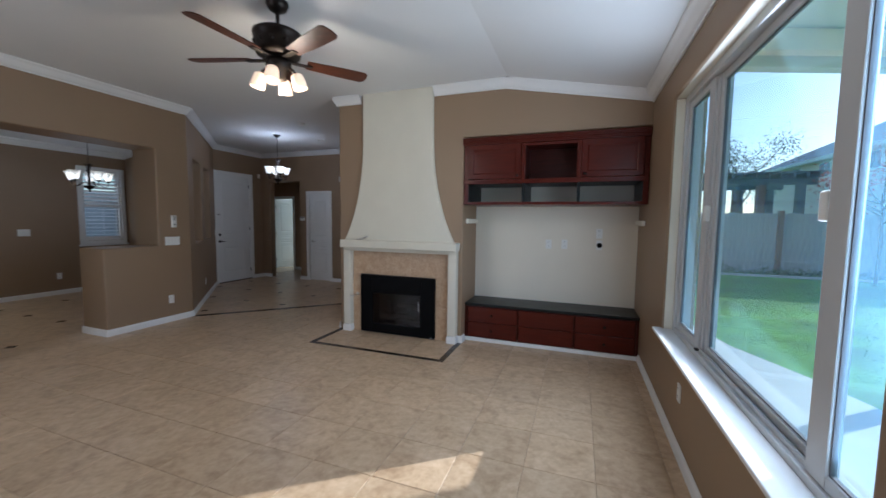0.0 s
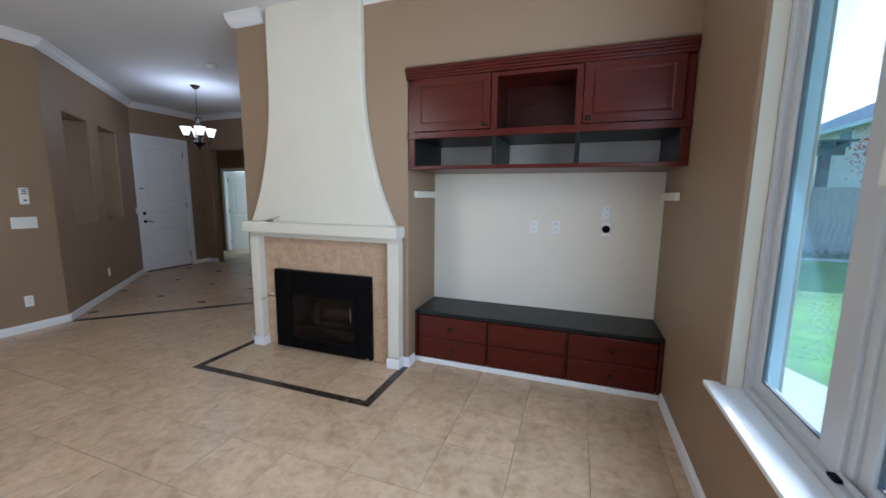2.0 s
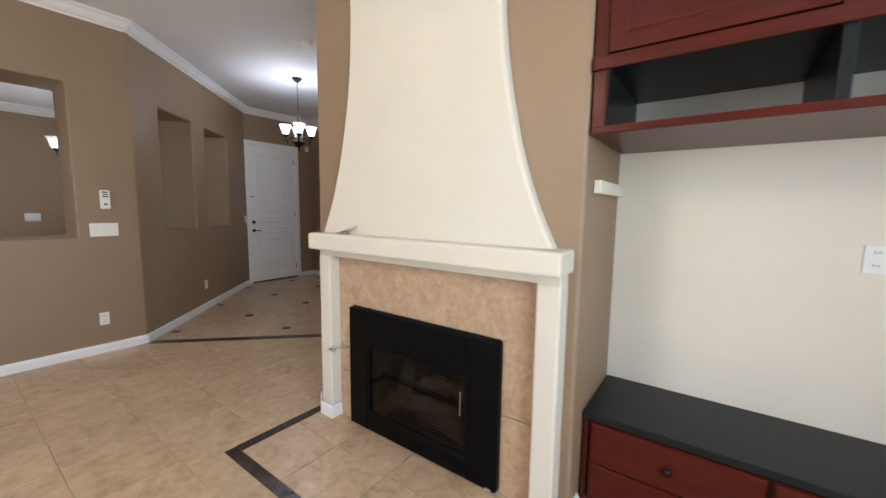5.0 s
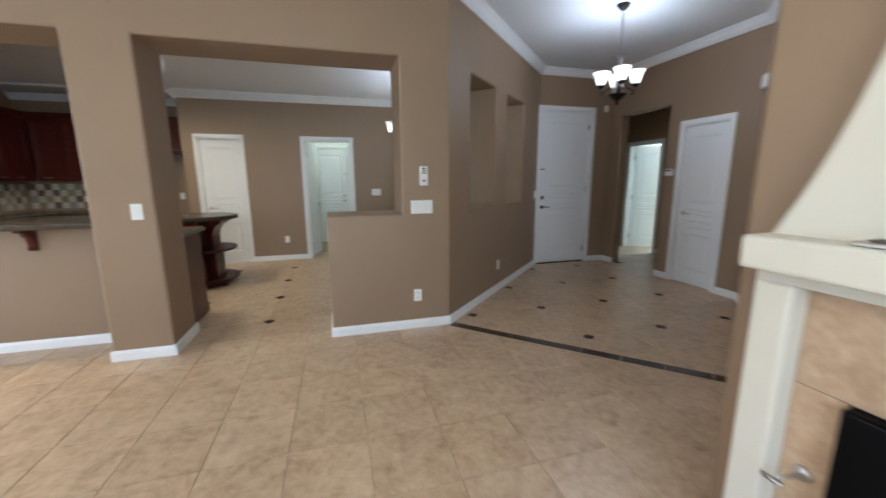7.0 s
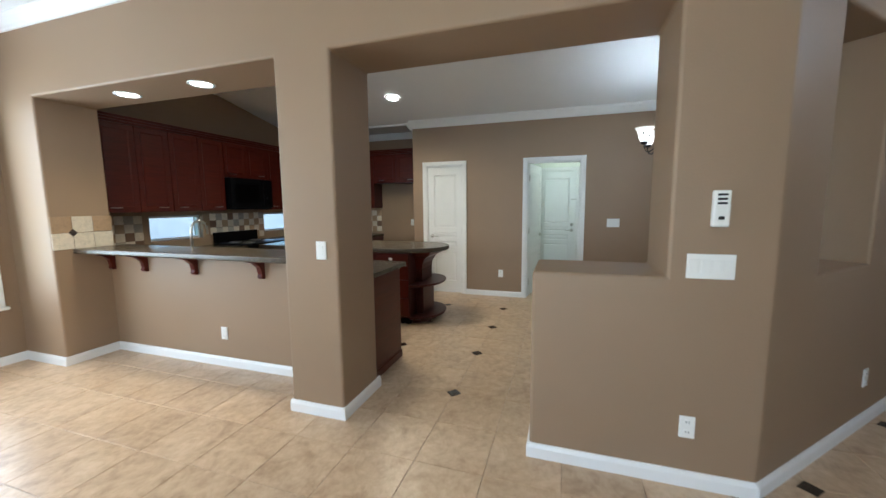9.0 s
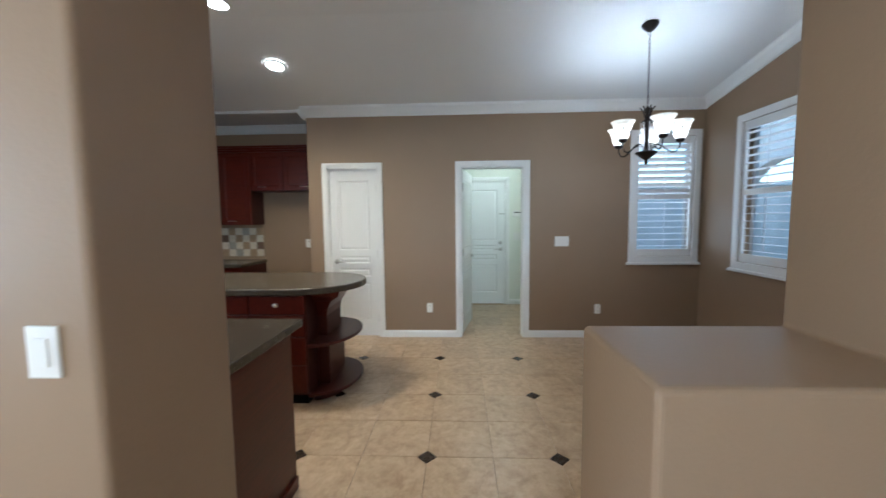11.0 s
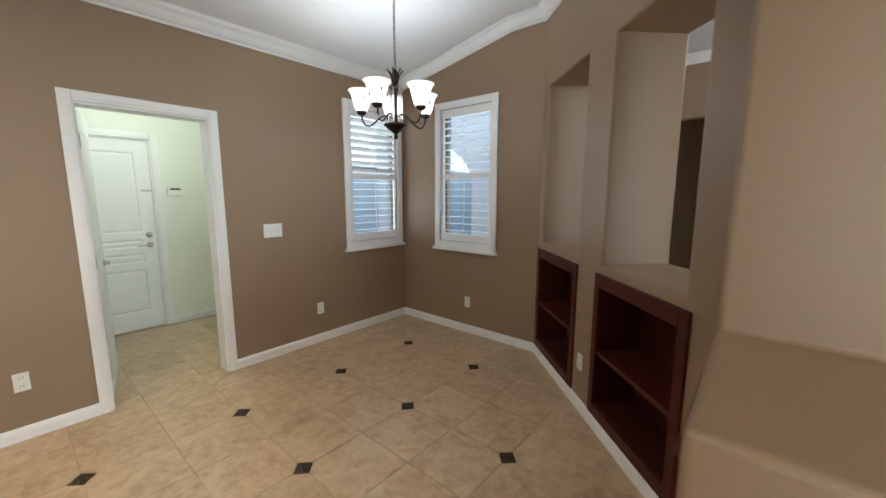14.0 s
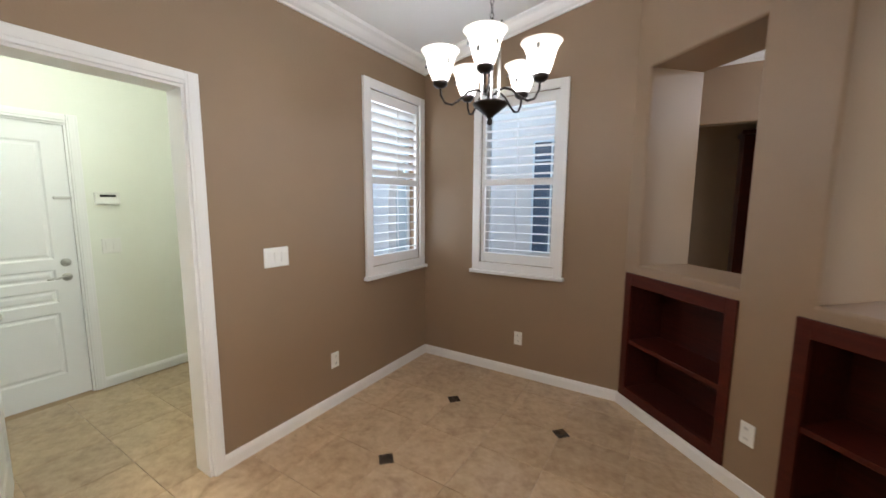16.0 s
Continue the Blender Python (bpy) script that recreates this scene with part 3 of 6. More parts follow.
def door_leaf(name, w, h, label, hinge_right=False, mat_metal=None, kind="structure", knob=True):
    """A white moulded door; x along its width, y through it (front at y=0), standing on z=0."""
    metal = mat_metal or M_STEEL
    root = thing(name, label, "door", kind=kind)
    m = w * 0.17
    k = h / 2.03
    z = [0.19 * k, 0.66 * k, 0.735 * k, 0.835 * k, 0.90 * k, 0.985 * k, 1.06 * k, 1.90 * k]
    panels = [(m, w - m, z[0], z[1]), (m, w - m, z[2], z[3]), (m, w - m, z[4], z[5]), (m, w - m, z[6], z[7])]
    part("door_leaf", panel_slab(w, h, 0.038, panels), M_DOOR, root, "white moulded panel leaf")
    hx = w - 0.002 if hinge_right else 0.002
    for zz in (0.22, h / 2, h - 0.22):
        part("hinge", tube([(hx, -0.006, zz - 0.045), (hx, -0.006, zz + 0.045)], 0.007, 8), metal, root, "metal hinge", True)
    if knob:
        x = 0.065 if hinge_right else w - 0.065
        lever(root, x, 0.0, 0.93, -1, 1 if hinge_right else -1, metal)
        lever(root, x, 0.038, 0.93, 1, 1 if hinge_right else -1, metal)
    return root


def casing(p0, p1, h, wide=0.062, label="white painted door casing"):
    """Casing, jambs and head of an opening in a wall face from p0 to p1 (room on the right), on both sides of a 0.15 wall."""
    m, w = run(p0, p1)
    root = thing("door_casing", label, "door frame", kind="structure")
    root.matrix_world = m
    for v in (-0.017, 0.15):
        for x0, x1, z0, z1 in ((-wide, 0.004, 0, h + wide), (w - 0.004, w + wide, 0, h + wide), (0.004, w - 0.004, h - 0.004, h + wide)):
            bm = box(x0, x1, v, v + 0.017, z0, z1, 0.005)
            if x1 - x0 < 0.1:
                box(x0 + 0.012, x1 - 0.02, v - 0.004, v + 0.021, z0, z1 - 0.012, 0.003, bm)
            else:
                box(x0, x1, v - 0.004, v + 0.021, z0 + 0.02, z1 - 0.012, 0.003, bm)
            part("casing_board", bm, M_WHITE, root)
    for x0, x1, z0, z1 in ((0, 0.016, 0, h), (w - 0.016, w, 0, h), (0.016, w - 0.016, h - 0.016, h)):
        part("jamb", box(x0, x1, 0.001, 0.149, z0, z1), M_WHITE, root)
    return root


def outlet(p0, p1, u, z, w=0.07, h=0.115, kind="outlet", face=0.0, label=""):
    """A cover plate on the wall face p0..p1 at distance u along it."""
    m, _ = run(p0, p1)
    names = {"outlet": ("wall_outlet", "white plastic double power outlet on the wall", "outlet"), "switch": ("light_switch", "white plastic rocker light switch on the wall", "switch"),
             "blank": ("wall_plate", "white blank cover plate on the wall", "wall plate")}
    n, l, c = names[kind]
    root = thing(n, label or l, c, group=c + "s on the walls")
    root.matrix_world = m @ pose(u, 0, z)
    part("plate", box(-w / 2, w / 2, -0.008, 0.001, -h / 2, h / 2, 0.003), M_PLASTIC, root)
    if kind == "outlet":
        for s in (-0.026, 0.026):
            bm = prism([(0.017 * math.cos(i * math.tau / 16), max(-0.014, min(0.014, 0.019 * math.sin(i * math.tau / 16)))) for i in range(16)], 0, 0.003)
            part("socket", turned(bm, pose(0, -0.008, s, 90)), M_PLASTIC, root)
            bm = box(-0.008, -0.005, -0.0118, -0.0105, s - 0.002, s + 0.008)
            box(0.005, 0.008, -0.0118, -0.0105, s - 0.002, s + 0.008, bm=bm)
            part("slots", bm, M_VOID, root)
    elif kind == "switch":
        k = max(1, round((w - 0.02) / 0.046))
        for i in range(k):
            x = (i - (k - 1) / 2) * 0.046
            part("rocker", box(x - 0.0165, x + 0.0165, -0.0125, -0.007, -0.033, 0.033, 0.002), M_PLASTIC, root)
    return root


# ---- doors and casings ----
casing((-9.09, 0.77), (-9.09, 1.38), 2.07)
casing((-9.09, 2.38), (-9.09, 3.14), 2.07)
casing((-6.04, 7.27), (-5.44, 7.27), 2.06)
casing((-7.45, 5.99), (-7.45, 6.90), 2.45)
casing((-8.45, 8.6), (-7.69, 8.6), 2.04)
casing((-10.87, 2.38), (-10.87, 3.14), 2.07)
# pantry door (hinges towards the dining room), front door, closet, laundry and open doors
move(door_leaf("door_pantry", 0.576, 2.05, "closed white panel door with a steel lever", True), pose(-9.12, 0.788, 0.008, 0, 0, 90))
d = move(door_leaf("door_front", 0.874, 2.425, "tall closed white front door with dark bronze hardware", True, M_BRONZE), pose(-7.48, 6.008, 0.012, 0, 0, 90))
deadbolt(d, 0.065, 0.0, 1.08, -1, M_BRONZE)
part("door_guard", box(0.02, 0.09, -0.012, 0.0, 1.525, 1.54, 0.002), M_BRONZE, d, "dark metal door guard")
part("threshold", box(-0.02, 0.9, -0.03, 0.1, -0.012, 0.006, 0.004), M_BRONZE, d, "dark metal threshold")
move(door_leaf("door_closet", 0.564, 2.04, "closed white panel closet door with a steel lever", True), pose(-6.022, 7.30, 0.008, 0, 0, 0))
d = move(door_leaf("door_garage", 0.724, 2.05, "closed white panel door with steel deadbolt and lever", False), pose(-10.89, 2.398, 0.008, 0, 0, 90))
deadbolt(d, 0.66, 0.0, 1.04, -1, M_STEEL)
part("door_guard", box(0.63, 0.73, -0.02, -0.003, 1.51, 1.53, 0.003), M_STEEL, d, "steel swing bar guard")
d = move(door_leaf("door_laundry", 0.724, 2.05, "white panel door standing open into the laundry", False), pose(-9.20, 2.402, 0.008, 0, 0, 169))
for zz in (0.22, 1.025, 1.83):
    part("hinge_plate", box(-0.004, 0.034, -0.004, -0.0002, zz - 0.05, zz + 0.05, 0.001), M_STEEL, d, "steel hinge plate")
move(door_leaf("door_hall", 0.724, 2.02, "white panel door standing open into the back room", False, M_BRONZE), pose(-8.43, 8.70, 0.008, 0, 0, 58))

# ---- wide living room window ----
Y0, Y1, Z0, Z1 = 1.04, 3.29, 0.63, 2.43
win = thing("window_1", "wide white vinyl sliding window over the garden", "window", kind="structure")
bm = box(0.765, 0.875, Y0, Y1, Z0, Z0 + 0.05, 0.004)
box(0.765, 0.875, Y0, Y1, Z1 - 0.05, Z1, 0.004, bm)
box(0.766, 0.874, Y1 - 0.04, Y1, Z0 + 0.045, Z1 - 0.045, 0.004, bm)
box(0.766, 0.874, Y0, Y0 + 0.05, Z0 + 0.045, Z1 - 0.045, 0.004, bm)
box(0.785, 0.795, Y0 + 0.05, Y1 - 0.04, Z0 + 0.05, Z0 + 0.07, 0.002, bm)
box(0.80, 0.872, 2.666, 2.70, Z0 + 0.045, Z1 - 0.045, 0.004, bm)
part("window_frame", bm, M_VINYL, win)
for a, b, fa, fb, xc in ((2.70, 3.252, 0.10, 0.045, 0.805), (1.462, 2.665, 0.072, 0.05, 0.828), (1.09, 1.47, 0.05, 0.105, 0.795)):
    f = 0.045
    bm = box(xc - 0.018, xc + 0.018, a, a + fa, Z0 + 0.051, Z1 - 0.051, 0.004)
    box(xc - 0.018, xc + 0.018, b - fb, b, Z0 + 0.051, Z1 - 0.051, 0.004, bm)
    box(xc - 0.017, xc + 0.017, a + fa, b - fb, Z0 + 0.051, Z0 + 0.051 + f, 0.004, bm)
    box(xc - 0.017, xc + 0.017, a + fa, b - fb, Z1 - 0.051 - f, Z1 - 0.051, 0.004, bm)
    sash = part("sash", bm, M_VINYL, win, "white vinyl sash")
    g = part("pane", box(xc - 0.003, xc + 0.003, a + fa - 0.004, b - fb + 0.004, Z0 + 0.092, Z1 - 0.092), M_DUSTY_GLARE, sash, "dusty glass pane with a painted blue glare haze")
    g.visible_shadow = False
    bm = box(xc - 0.008, xc + 0.008, a + fa - 0.002, a + fa + 0.005, Z0 + 0.095, Z1 - 0.095)
    box(xc - 0.008, xc + 0.008, b - fb - 0.005, b - fb + 0.002, Z0 + 0.095, Z1 - 0.095, bm=bm)
    box(xc - 0.0075, xc + 0.0075, a + fa + 0.005, b - fb - 0.005, Z0 + 0.094, Z0 + 0.102, bm=bm)
    box(xc - 0.0075, xc + 0.0075, a + fa + 0.005, b - fb - 0.005, Z1 - 0.102, Z1 - 0.094, bm=bm)
    part("gasket", bm, M_GASKET, sash, "grey rubber glazing gasket")
for y in (2.69, 1.49):
    part("lock", box(0.77, 0.80, y - 0.022, y + 0.022, 1.50, 1.60, 0.01, seg=3), M_PLASTIC, win, "white sash lock")
part("latch", box(0.765, 0.79, 2.67, 2.71, Z0 + 0.05, Z0 + 0.062, 0.004), M_BLACK, win, "small black latch")
for y in (Y0 + 0.0005, Y1 - 0.0035):
    part("reveal_lining", box(0.706, 0.7645, y, y + 0.003, Z0 + 0.021, Z1 - 0.004), M_CREAM, win, "cream painted window reveal")
part("reveal_lining", box(0.706, 0.7645, Y0 + 0.004, Y1 - 0.004, Z1 - 0.0035, Z1 - 0.0005), M_CREAM, win, "cream painted window reveal")
part("window_sill", box(0.63, 0.7655, Y0 - 0.04, Y1 + 0.04, Z0 - 0.004, Z0 + 0.02, 0.006), M_WHITE, win, "white painted sill board")

# ---- shuttered windows ----


def shutter_window(name, p0, p1, u0, u1, z0, z1, tilt_top, tilt_low, label, rows=8, depth=0.15):
    """A window in the hole u0..u1, z0..z1 of the wall p0..p1: casing, louvred shutter in two tiers, glass and sill."""
    m, _ = run(p0, p1)
    root = thing(name, label, "window", kind="structure")
    root.matrix_world = m
    c = 0.07
    bm = box(u0 - c, u0, -0.025, 0.0, z0 - c, z1 + c, 0.004)
    box(u1, u1 + c, -0.025, 0.0, z0 - c, z1 + c, 0.004, bm)
    box(u0, u1, -0.024, 0.0, z1, z1 + c, 0.004, bm)
    box(u0, u1, -0.024, 0.0, z0 - c, z0, 0.004, bm)
    part("window_frame", bm, M_WHITE, root)
    part("window_sill", box(u0 - c - 0.02, u1 + c + 0.02, -0.045, 0.0, z0 - c - 0.03, z0 - c, 0.006), M_WHITE, root, "white painted sill")
    s, rail = 0.035, 0.085
    mid = z0 + (z1 - z0) * 0.5
    bm = box(u0 + 0.003, u0 + s, 0.0, 0.03, z0 + 0.003, z1 - 0.003, 0.003)
    box(u1 - s, u1 - 0.003, 0.0, 0.03, z0 + 0.003, z1 - 0.003, 0.003, bm)
    for a, b in ((z0 + 0.003, z0 + rail), (mid - 0.028, mid + 0.028), (z1 - rail, z1 - 0.003)):
        box(u0 + s, u1 - s, 0.001, 0.029, a, b, 0.003, bm)
    sh = part("shutter_frame", bm, M_WHITE, root, "white shutter frame")
    for a, b, tilt in ((z0 + rail, mid - 0.028, tilt_low), (mid + 0.028, z1 - rail, tilt_top)):
        for i in range(rows):
            z = a + (b - a) * (i + 0.5) / rows
            bm = prism([(0.031 * math.cos(t * math.tau / 10), 0.0036 * math.sin(t * math.tau / 10)) for t in range(10)], 0, u1 - u0 - 2 * s - 0.004)
            turned(bm, pose(u0 + s + 0.002, 0.016, z) @ pose(0, 0, 0, tilt, 0, 0) @ Matrix(((0, 0, 1, 0), (1, 0, 0, 0), (0, 1, 0, 0), (0, 0, 0, 1))))
            part("louvre", bm, M_WHITE, sh)
        part("tilt_rod", box((u0 + u1) / 2 - 0.0035, (u0 + u1) / 2 + 0.0035, -0.020, -0.013, a + 0.02, b - 0.02, 0.002), M_WHITE, sh)
    bm = box(u0 + 0.002, u1 - 0.002, depth - 0.05, depth - 0.02, z0 + 0.002, z0 + 0.035, 0.003)
    box(u0 + 0.002, u1 - 0.002, depth - 0.05, depth - 0.02, z1 - 0.035, z1 - 0.002, 0.003, bm)
    box(u0 + 0.002, u0 + 0.035, depth - 0.05, depth - 0.02, z0 + 0.035, z1 - 0.035, 0.003, bm)
    box(u1 - 0.035, u1 - 0.002, depth - 0.05, depth - 0.02, z0 + 0.035, z1 - 0.035, 0.003, bm)
    box(u0 + 0.035, u1 - 0.035, depth - 0.05, depth - 0.02, mid - 0.02, mid + 0.02, 0.003, bm)
    part("window_sash", bm, M_VINYL, root)
    g = part("pane", box(u0 + 0.03, u1 - 0.03, depth - 0.038, depth - 0.033, z0 + 0.03, z1 - 0.03), M_GLASS, root, "glass pane with a bluish glare tint")
    g.visible_shadow = False
    return root


shutter_window("window_2", (-9.09, 0.53), (-9.09, 5.4), 3.9, 4.56, 0.985, 2.38, -52, -4, "white shuttered window with tilted louvres in the dining corner")
shutter_window("window_3", (-9.3, 5.2), (-7.28, 5.2), 0.81, 1.47, 0.985, 2.38, -8, -3, "white shuttered window with level louvres facing the porch")
shutter_window("window_4", (0.9, -2.0), (-5.9, -2.0), 3.75, 6.08, 0.62, 2.42, -25, -12, "white shuttered window in the living room", 10, 0.2)
rod = thing("curtain_rod", "dark metal curtain rod above the window", "curtain rod", (-4.0, -1.92, 2.555))
part("rod", tube([(-1.35, 0, 0), (1.3, 0, 0)], 0.012), M_BRONZE, rod, smooth=True)
for x in (-1.38, 1.33):
    part("finial", lathe([(0, -0.03), (0.022, -0.02), (0.026, 0), (0.02, 0.02), (0, 0.03)], 12, at=(x, 0, 0)), M_BRONZE, rod, smooth=True)
for x in (-1.2, 1.15):
    part("bracket", box(x - 0.01, x + 0.01, -0.085, 0.012, -0.012, 0.0, 0.003), M_BRONZE, rod)

# ---- fireplace ----
fp = thing("fireplace", "cream fireplace surround with flared plaster hood and tan tiles", "fireplace", (-2.112, 4.2, 0))
CX = -2.105
ZS = (1.215, 1.26, 1.32, 1.40, 1.48, 1.57, 1.67, 1.78, 1.90, 2.04, 2.2, 2.4, 3.07)
HW = (0.757, 0.736, 0.706, 0.671, 0.64, 0.61, 0.582, 0.556, 0.531, 0.508, 0.49, 0.481, 0.476)
DP = (0.056, 0.056, 0.056, 0.055, 0.055, 0.054, 0.054, 0.053, 0.053, 0.052, 0.052, 0.052, 0.052)
bm = bmesh.new()
rings = []
for z, w, dpt in zip(ZS, HW, DP):
    r = 0.018
    rings.append([bm.verts.new(p) for p in ((-w, 0.03, z), (-w, -dpt + r, z), (-w + r * 0.3, -dpt + r * 0.3, z), (-w + r, -dpt, z), (w - r, -dpt, z), (w - r * 0.3, -dpt + r * 0.3, z), (w, -dpt + r, z), (w, 0.03, z))])
for a, b in zip(rings, rings[1:]):
    for i in range(7):
        bm.faces.new((a[i], a[i + 1], b[i + 1], b[i]))
bm.faces.new(rings[0])
part("hood", bm, M_HOOD, fp, "cream plaster hood that flares towards the mantel")
part("mantel", box(-0.763, 0.826, -0.165, 0.03, 1.117, 1.218, 0.014, seg=3), M_HOOD, fp, "cream plaster mantel shelf")
part("frieze", box(-0.755, 0.806, -0.085, 0.02, 1.075, 1.116, 0.004), M_HOOD, fp, "cream band under the mantel")
for a, b in ((-0.758, -0.652), (0.702, 0.808)):
    part("pilaster", box(a, b, -0.088, 0.02, 0.09, 1.08, 0.012), M_HOOD, fp, "cream upright leg")
    bm = box(a - 0.008, b + 0.008, -0.098, 0.02, 0.0, 0.075, 0.006)
    box(a - 0.004, b + 0.004, -0.093, 0.02, 0.07, 0.088, 0.006, bm)
    part("plinth", bm, M_WHITE, fp, "white plinth block")
for x0, x1, z0, z1 in ((-0.652, -0.27, 0.7705, 1.072), (-0.268, 0.19, 0.7705, 1.072), (0.192, 0.702, 0.772, 1.072), (-0.652, -0.522, 0.0, 0.32), (-0.652, -0.522, 0.3225, 0.768), (0.515, 0.702, 0.0, 0.40), (0.515, 0.702, 0.404, 0.768)):
    part("tile", box(x0, x1, -0.014, 0.01, z0, z1, 0.002, seg=1), M_SURROUND, fp)
# gas insert
part("grout_bed", box(-0.65, 0.70, -0.0125, 0.0, 0.77, 1.072), M_SURROUND, fp)
for x0, x1, z0, z1 in ((-0.52, -0.355, 0.012, 0.765), (0.34, 0.525, 0.012, 0.765), (-0.356, 0.341, 0.545, 0.7645), (-0.356, 0.341, 0.0125, 0.12)):
    part("insert_plate", box(x0, x1, -0.052, 0.0, z0, z1, 0.010, seg=3), M_BLACK, fp, "black steel fire insert")
front = part("glass_door", box(-0.372, -0.345, -0.047, -0.02, 0.105, 0.56, 0.005), M_BLACK, fp, "black framed glass fire door")
for x0, x1, z0, z1 in ((0.33, 0.357, 0.105, 0.56), (-0.346, 0.331, 0.533, 0.56), (-0.346, 0.331, 0.105, 0.132)):
    part("door_frame", box(x0, x1, -0.0465, -0.02, z0, z1, 0.005), M_BLACK, front)
part("pane", box(-0.348, 0.333, -0.036, -0.032, 0.128, 0.537), M_SMOKED, front, "smoked glass")
# bright steel sliver imitates the vertical highlight at the glass's right edge
part("latch", box(0.304, 0.31, -0.042, -0.036, 0.33, 0.46, 0.003), M_STEEL, front, "thin steel latch shaped as the pane's bright vertical highlight")
part("foot_catch", box(0.47, 0.50, -0.06, -0.04, 0.016, 0.03, 0.003), M_STEEL, fp, "small steel catch")
bm = box(-0.5, 0.45, 0.42, 0.44, 0.01, 0.71)
box(-0.52, -0.5, 0.0, 0.44, 0.01, 0.71, bm=bm)
box(0.45, 0.47, 0.0, 0.44, 0.01, 0.71, bm=bm)
box(-0.52, 0.47, 0.0, 0.44, 0.69, 0.71, bm=bm)
box(-0.52, 0.47, 0.0, 0.44, 0.001, 0.03, bm=bm)
part("firebox", bm, M_FIREBOX, fp, "sooty firebox lining")
random.seed(4)
for k, (x, y, z, rz, ry, ln) in enumerate(((-0.05, 0.12, 0.20, 12, 3, 0.5), (-0.12, 0.22, 0.27, -18, -8, 0.42), (0.08, 0.18, 0.33, 30, 12, 0.34), (-0.17, 0.1, 0.33, -55, 20, 0.26), (0.12, 0.1, 0.15, -8, 0, 0.42))):
    pts = [(ln * (i / 6 - 0.5), random.uniform(-0.012, 0.012), random.uniform(-0.012, 0.012)) for i in range(7)]
    part("log", turned(tube(pts, [0.035, 0.043, 0.047, 0.044, 0.048, 0.042, 0.034], 10), pose(x, y, z, 0, ry, rz)), M_LOG, fp, "grey-brown ceramic log", True)
part("grate", box(-0.3, 0.28, 0.06, 0.28, 0.03, 0.10, 0.01), M_BLACK, fp)
key = thing("gas_key", "steel gas valve key stuck in the tile surround", "gas key", (-2.70, 4.186, 0.495))
part("escutcheon", turned(lathe([(0, 0), (0.025, 0), (0.022, 0.008), (0, 0.01)], 14), pose(0, 0, 0, 90)), M_STEEL, key, smooth=True)
part("rod", tube([(0, 0, 0), (-0.02, -0.10, -0.012)], 0.0045), M_STEEL, key, smooth=True)
part("knob", tube([(-0.045, -0.10, -0.012), (0.005, -0.10, -0.012)], 0.009), M_STEEL, key, smooth=True)
rem = thing("damper_handle", "small bent steel handle lying on the mantel", "handle", (-2.59, 4.09, 1.218))
part("base", box(-0.05, 0.03, -0.02, 0.02, 0.0, 0.012, 0.004), M_STEEL, rem)
part("grip", tube([(-0.02, 0, 0.012), (0.02, 0, 0.02), (0.10, 0.0, 0.05)], 0.009), M_STEEL, rem, smooth=True)

# ---- media wall ----


def cabinet_door(parent, x0, x1, z0, z1, y, knob=None, mat=None):
    bm = panel_slab(x1 - x0, z1 - z0, 0.02, [(0.055, x1 - x0 - 0.055, 0.055, z1 - z0 - 0.055)], 0.007, 0.12)
    d = part("door", turned(bm, pose(x0, y, z0)), mat or M_CHERRY, parent, "dark cherry raised panel door")
    if knob:
        part("knob", turned(lathe([(0, 0), (0.006, 0.0), (0.006, 0.012), (0.016, 0.018), (0.017, 0.026), (0.01, 0.032), (0, 0.033)], 14), pose(knob[0], y, knob[1], 90)), M_BRONZE, d, "dark round knob", True)
    return d


X0, X1, YF, YB = -1.247, 0.683, 4.19, 4.806
up = thing("media_cabinet", "dark cherry upper media cabinet with open shelves", "cabinet", (0, 0, 0))
part("side_panel", box(X0, X0 + 0.05, YF + 0.012, YB, 1.685, 2.36, 0.003), M_CHERRY, up)
part("side_panel", box(X1 - 0.05, X1, YF + 0.012, YB, 1.685, 2.36, 0.003), M_CHERRY, up)
part("bottom_shelf", box(X0, X1, YF + 0.004, YB, 1.67, 1.70, 0.004), M_CHERRY, up)
part("middle_shelf", box(X0 + 0.05, X1 - 0.05, YF + 0.01, YB, 1.9195, 1.945, 0.004), M_CHERRY, up)
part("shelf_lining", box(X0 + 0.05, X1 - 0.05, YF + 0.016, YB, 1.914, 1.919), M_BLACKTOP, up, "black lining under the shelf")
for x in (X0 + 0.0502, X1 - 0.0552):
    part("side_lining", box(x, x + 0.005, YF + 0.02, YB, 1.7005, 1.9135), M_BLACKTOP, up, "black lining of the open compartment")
part("rail", box(X0, X1, YF - 0.004, YF + 0.012, 1.905, 1.955, 0.004), M_CHERRY, up)
part("top_panel", box(X0, X1, YF + 0.012, YB, 2.335, 2.36, 0.003), M_CHERRY, up)
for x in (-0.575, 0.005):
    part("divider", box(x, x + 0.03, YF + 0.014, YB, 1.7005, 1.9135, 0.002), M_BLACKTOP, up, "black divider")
    part("divider", box(x, x + 0.03, YF + 0.014, YB, 1.945, 2.335, 0.002), M_CHERRY_DARK, up)
part("back_panel", box(-0.56, 0.02, YB - 0.2, YB - 0.19, 1.945, 2.335), M_CHERRY_DARK, up)
for a, b in ((-0.585, -0.54), (-0.005, 0.04)):
    part("stile", box(a, b, YF - 0.003, YF + 0.014, 1.95, 2.345, 0.003), M_CHERRY, up)
part("face_rail", box(-0.54, -0.005, YF - 0.002, YF + 0.013, 2.315, 2.345, 0.003), M_CHERRY, up)
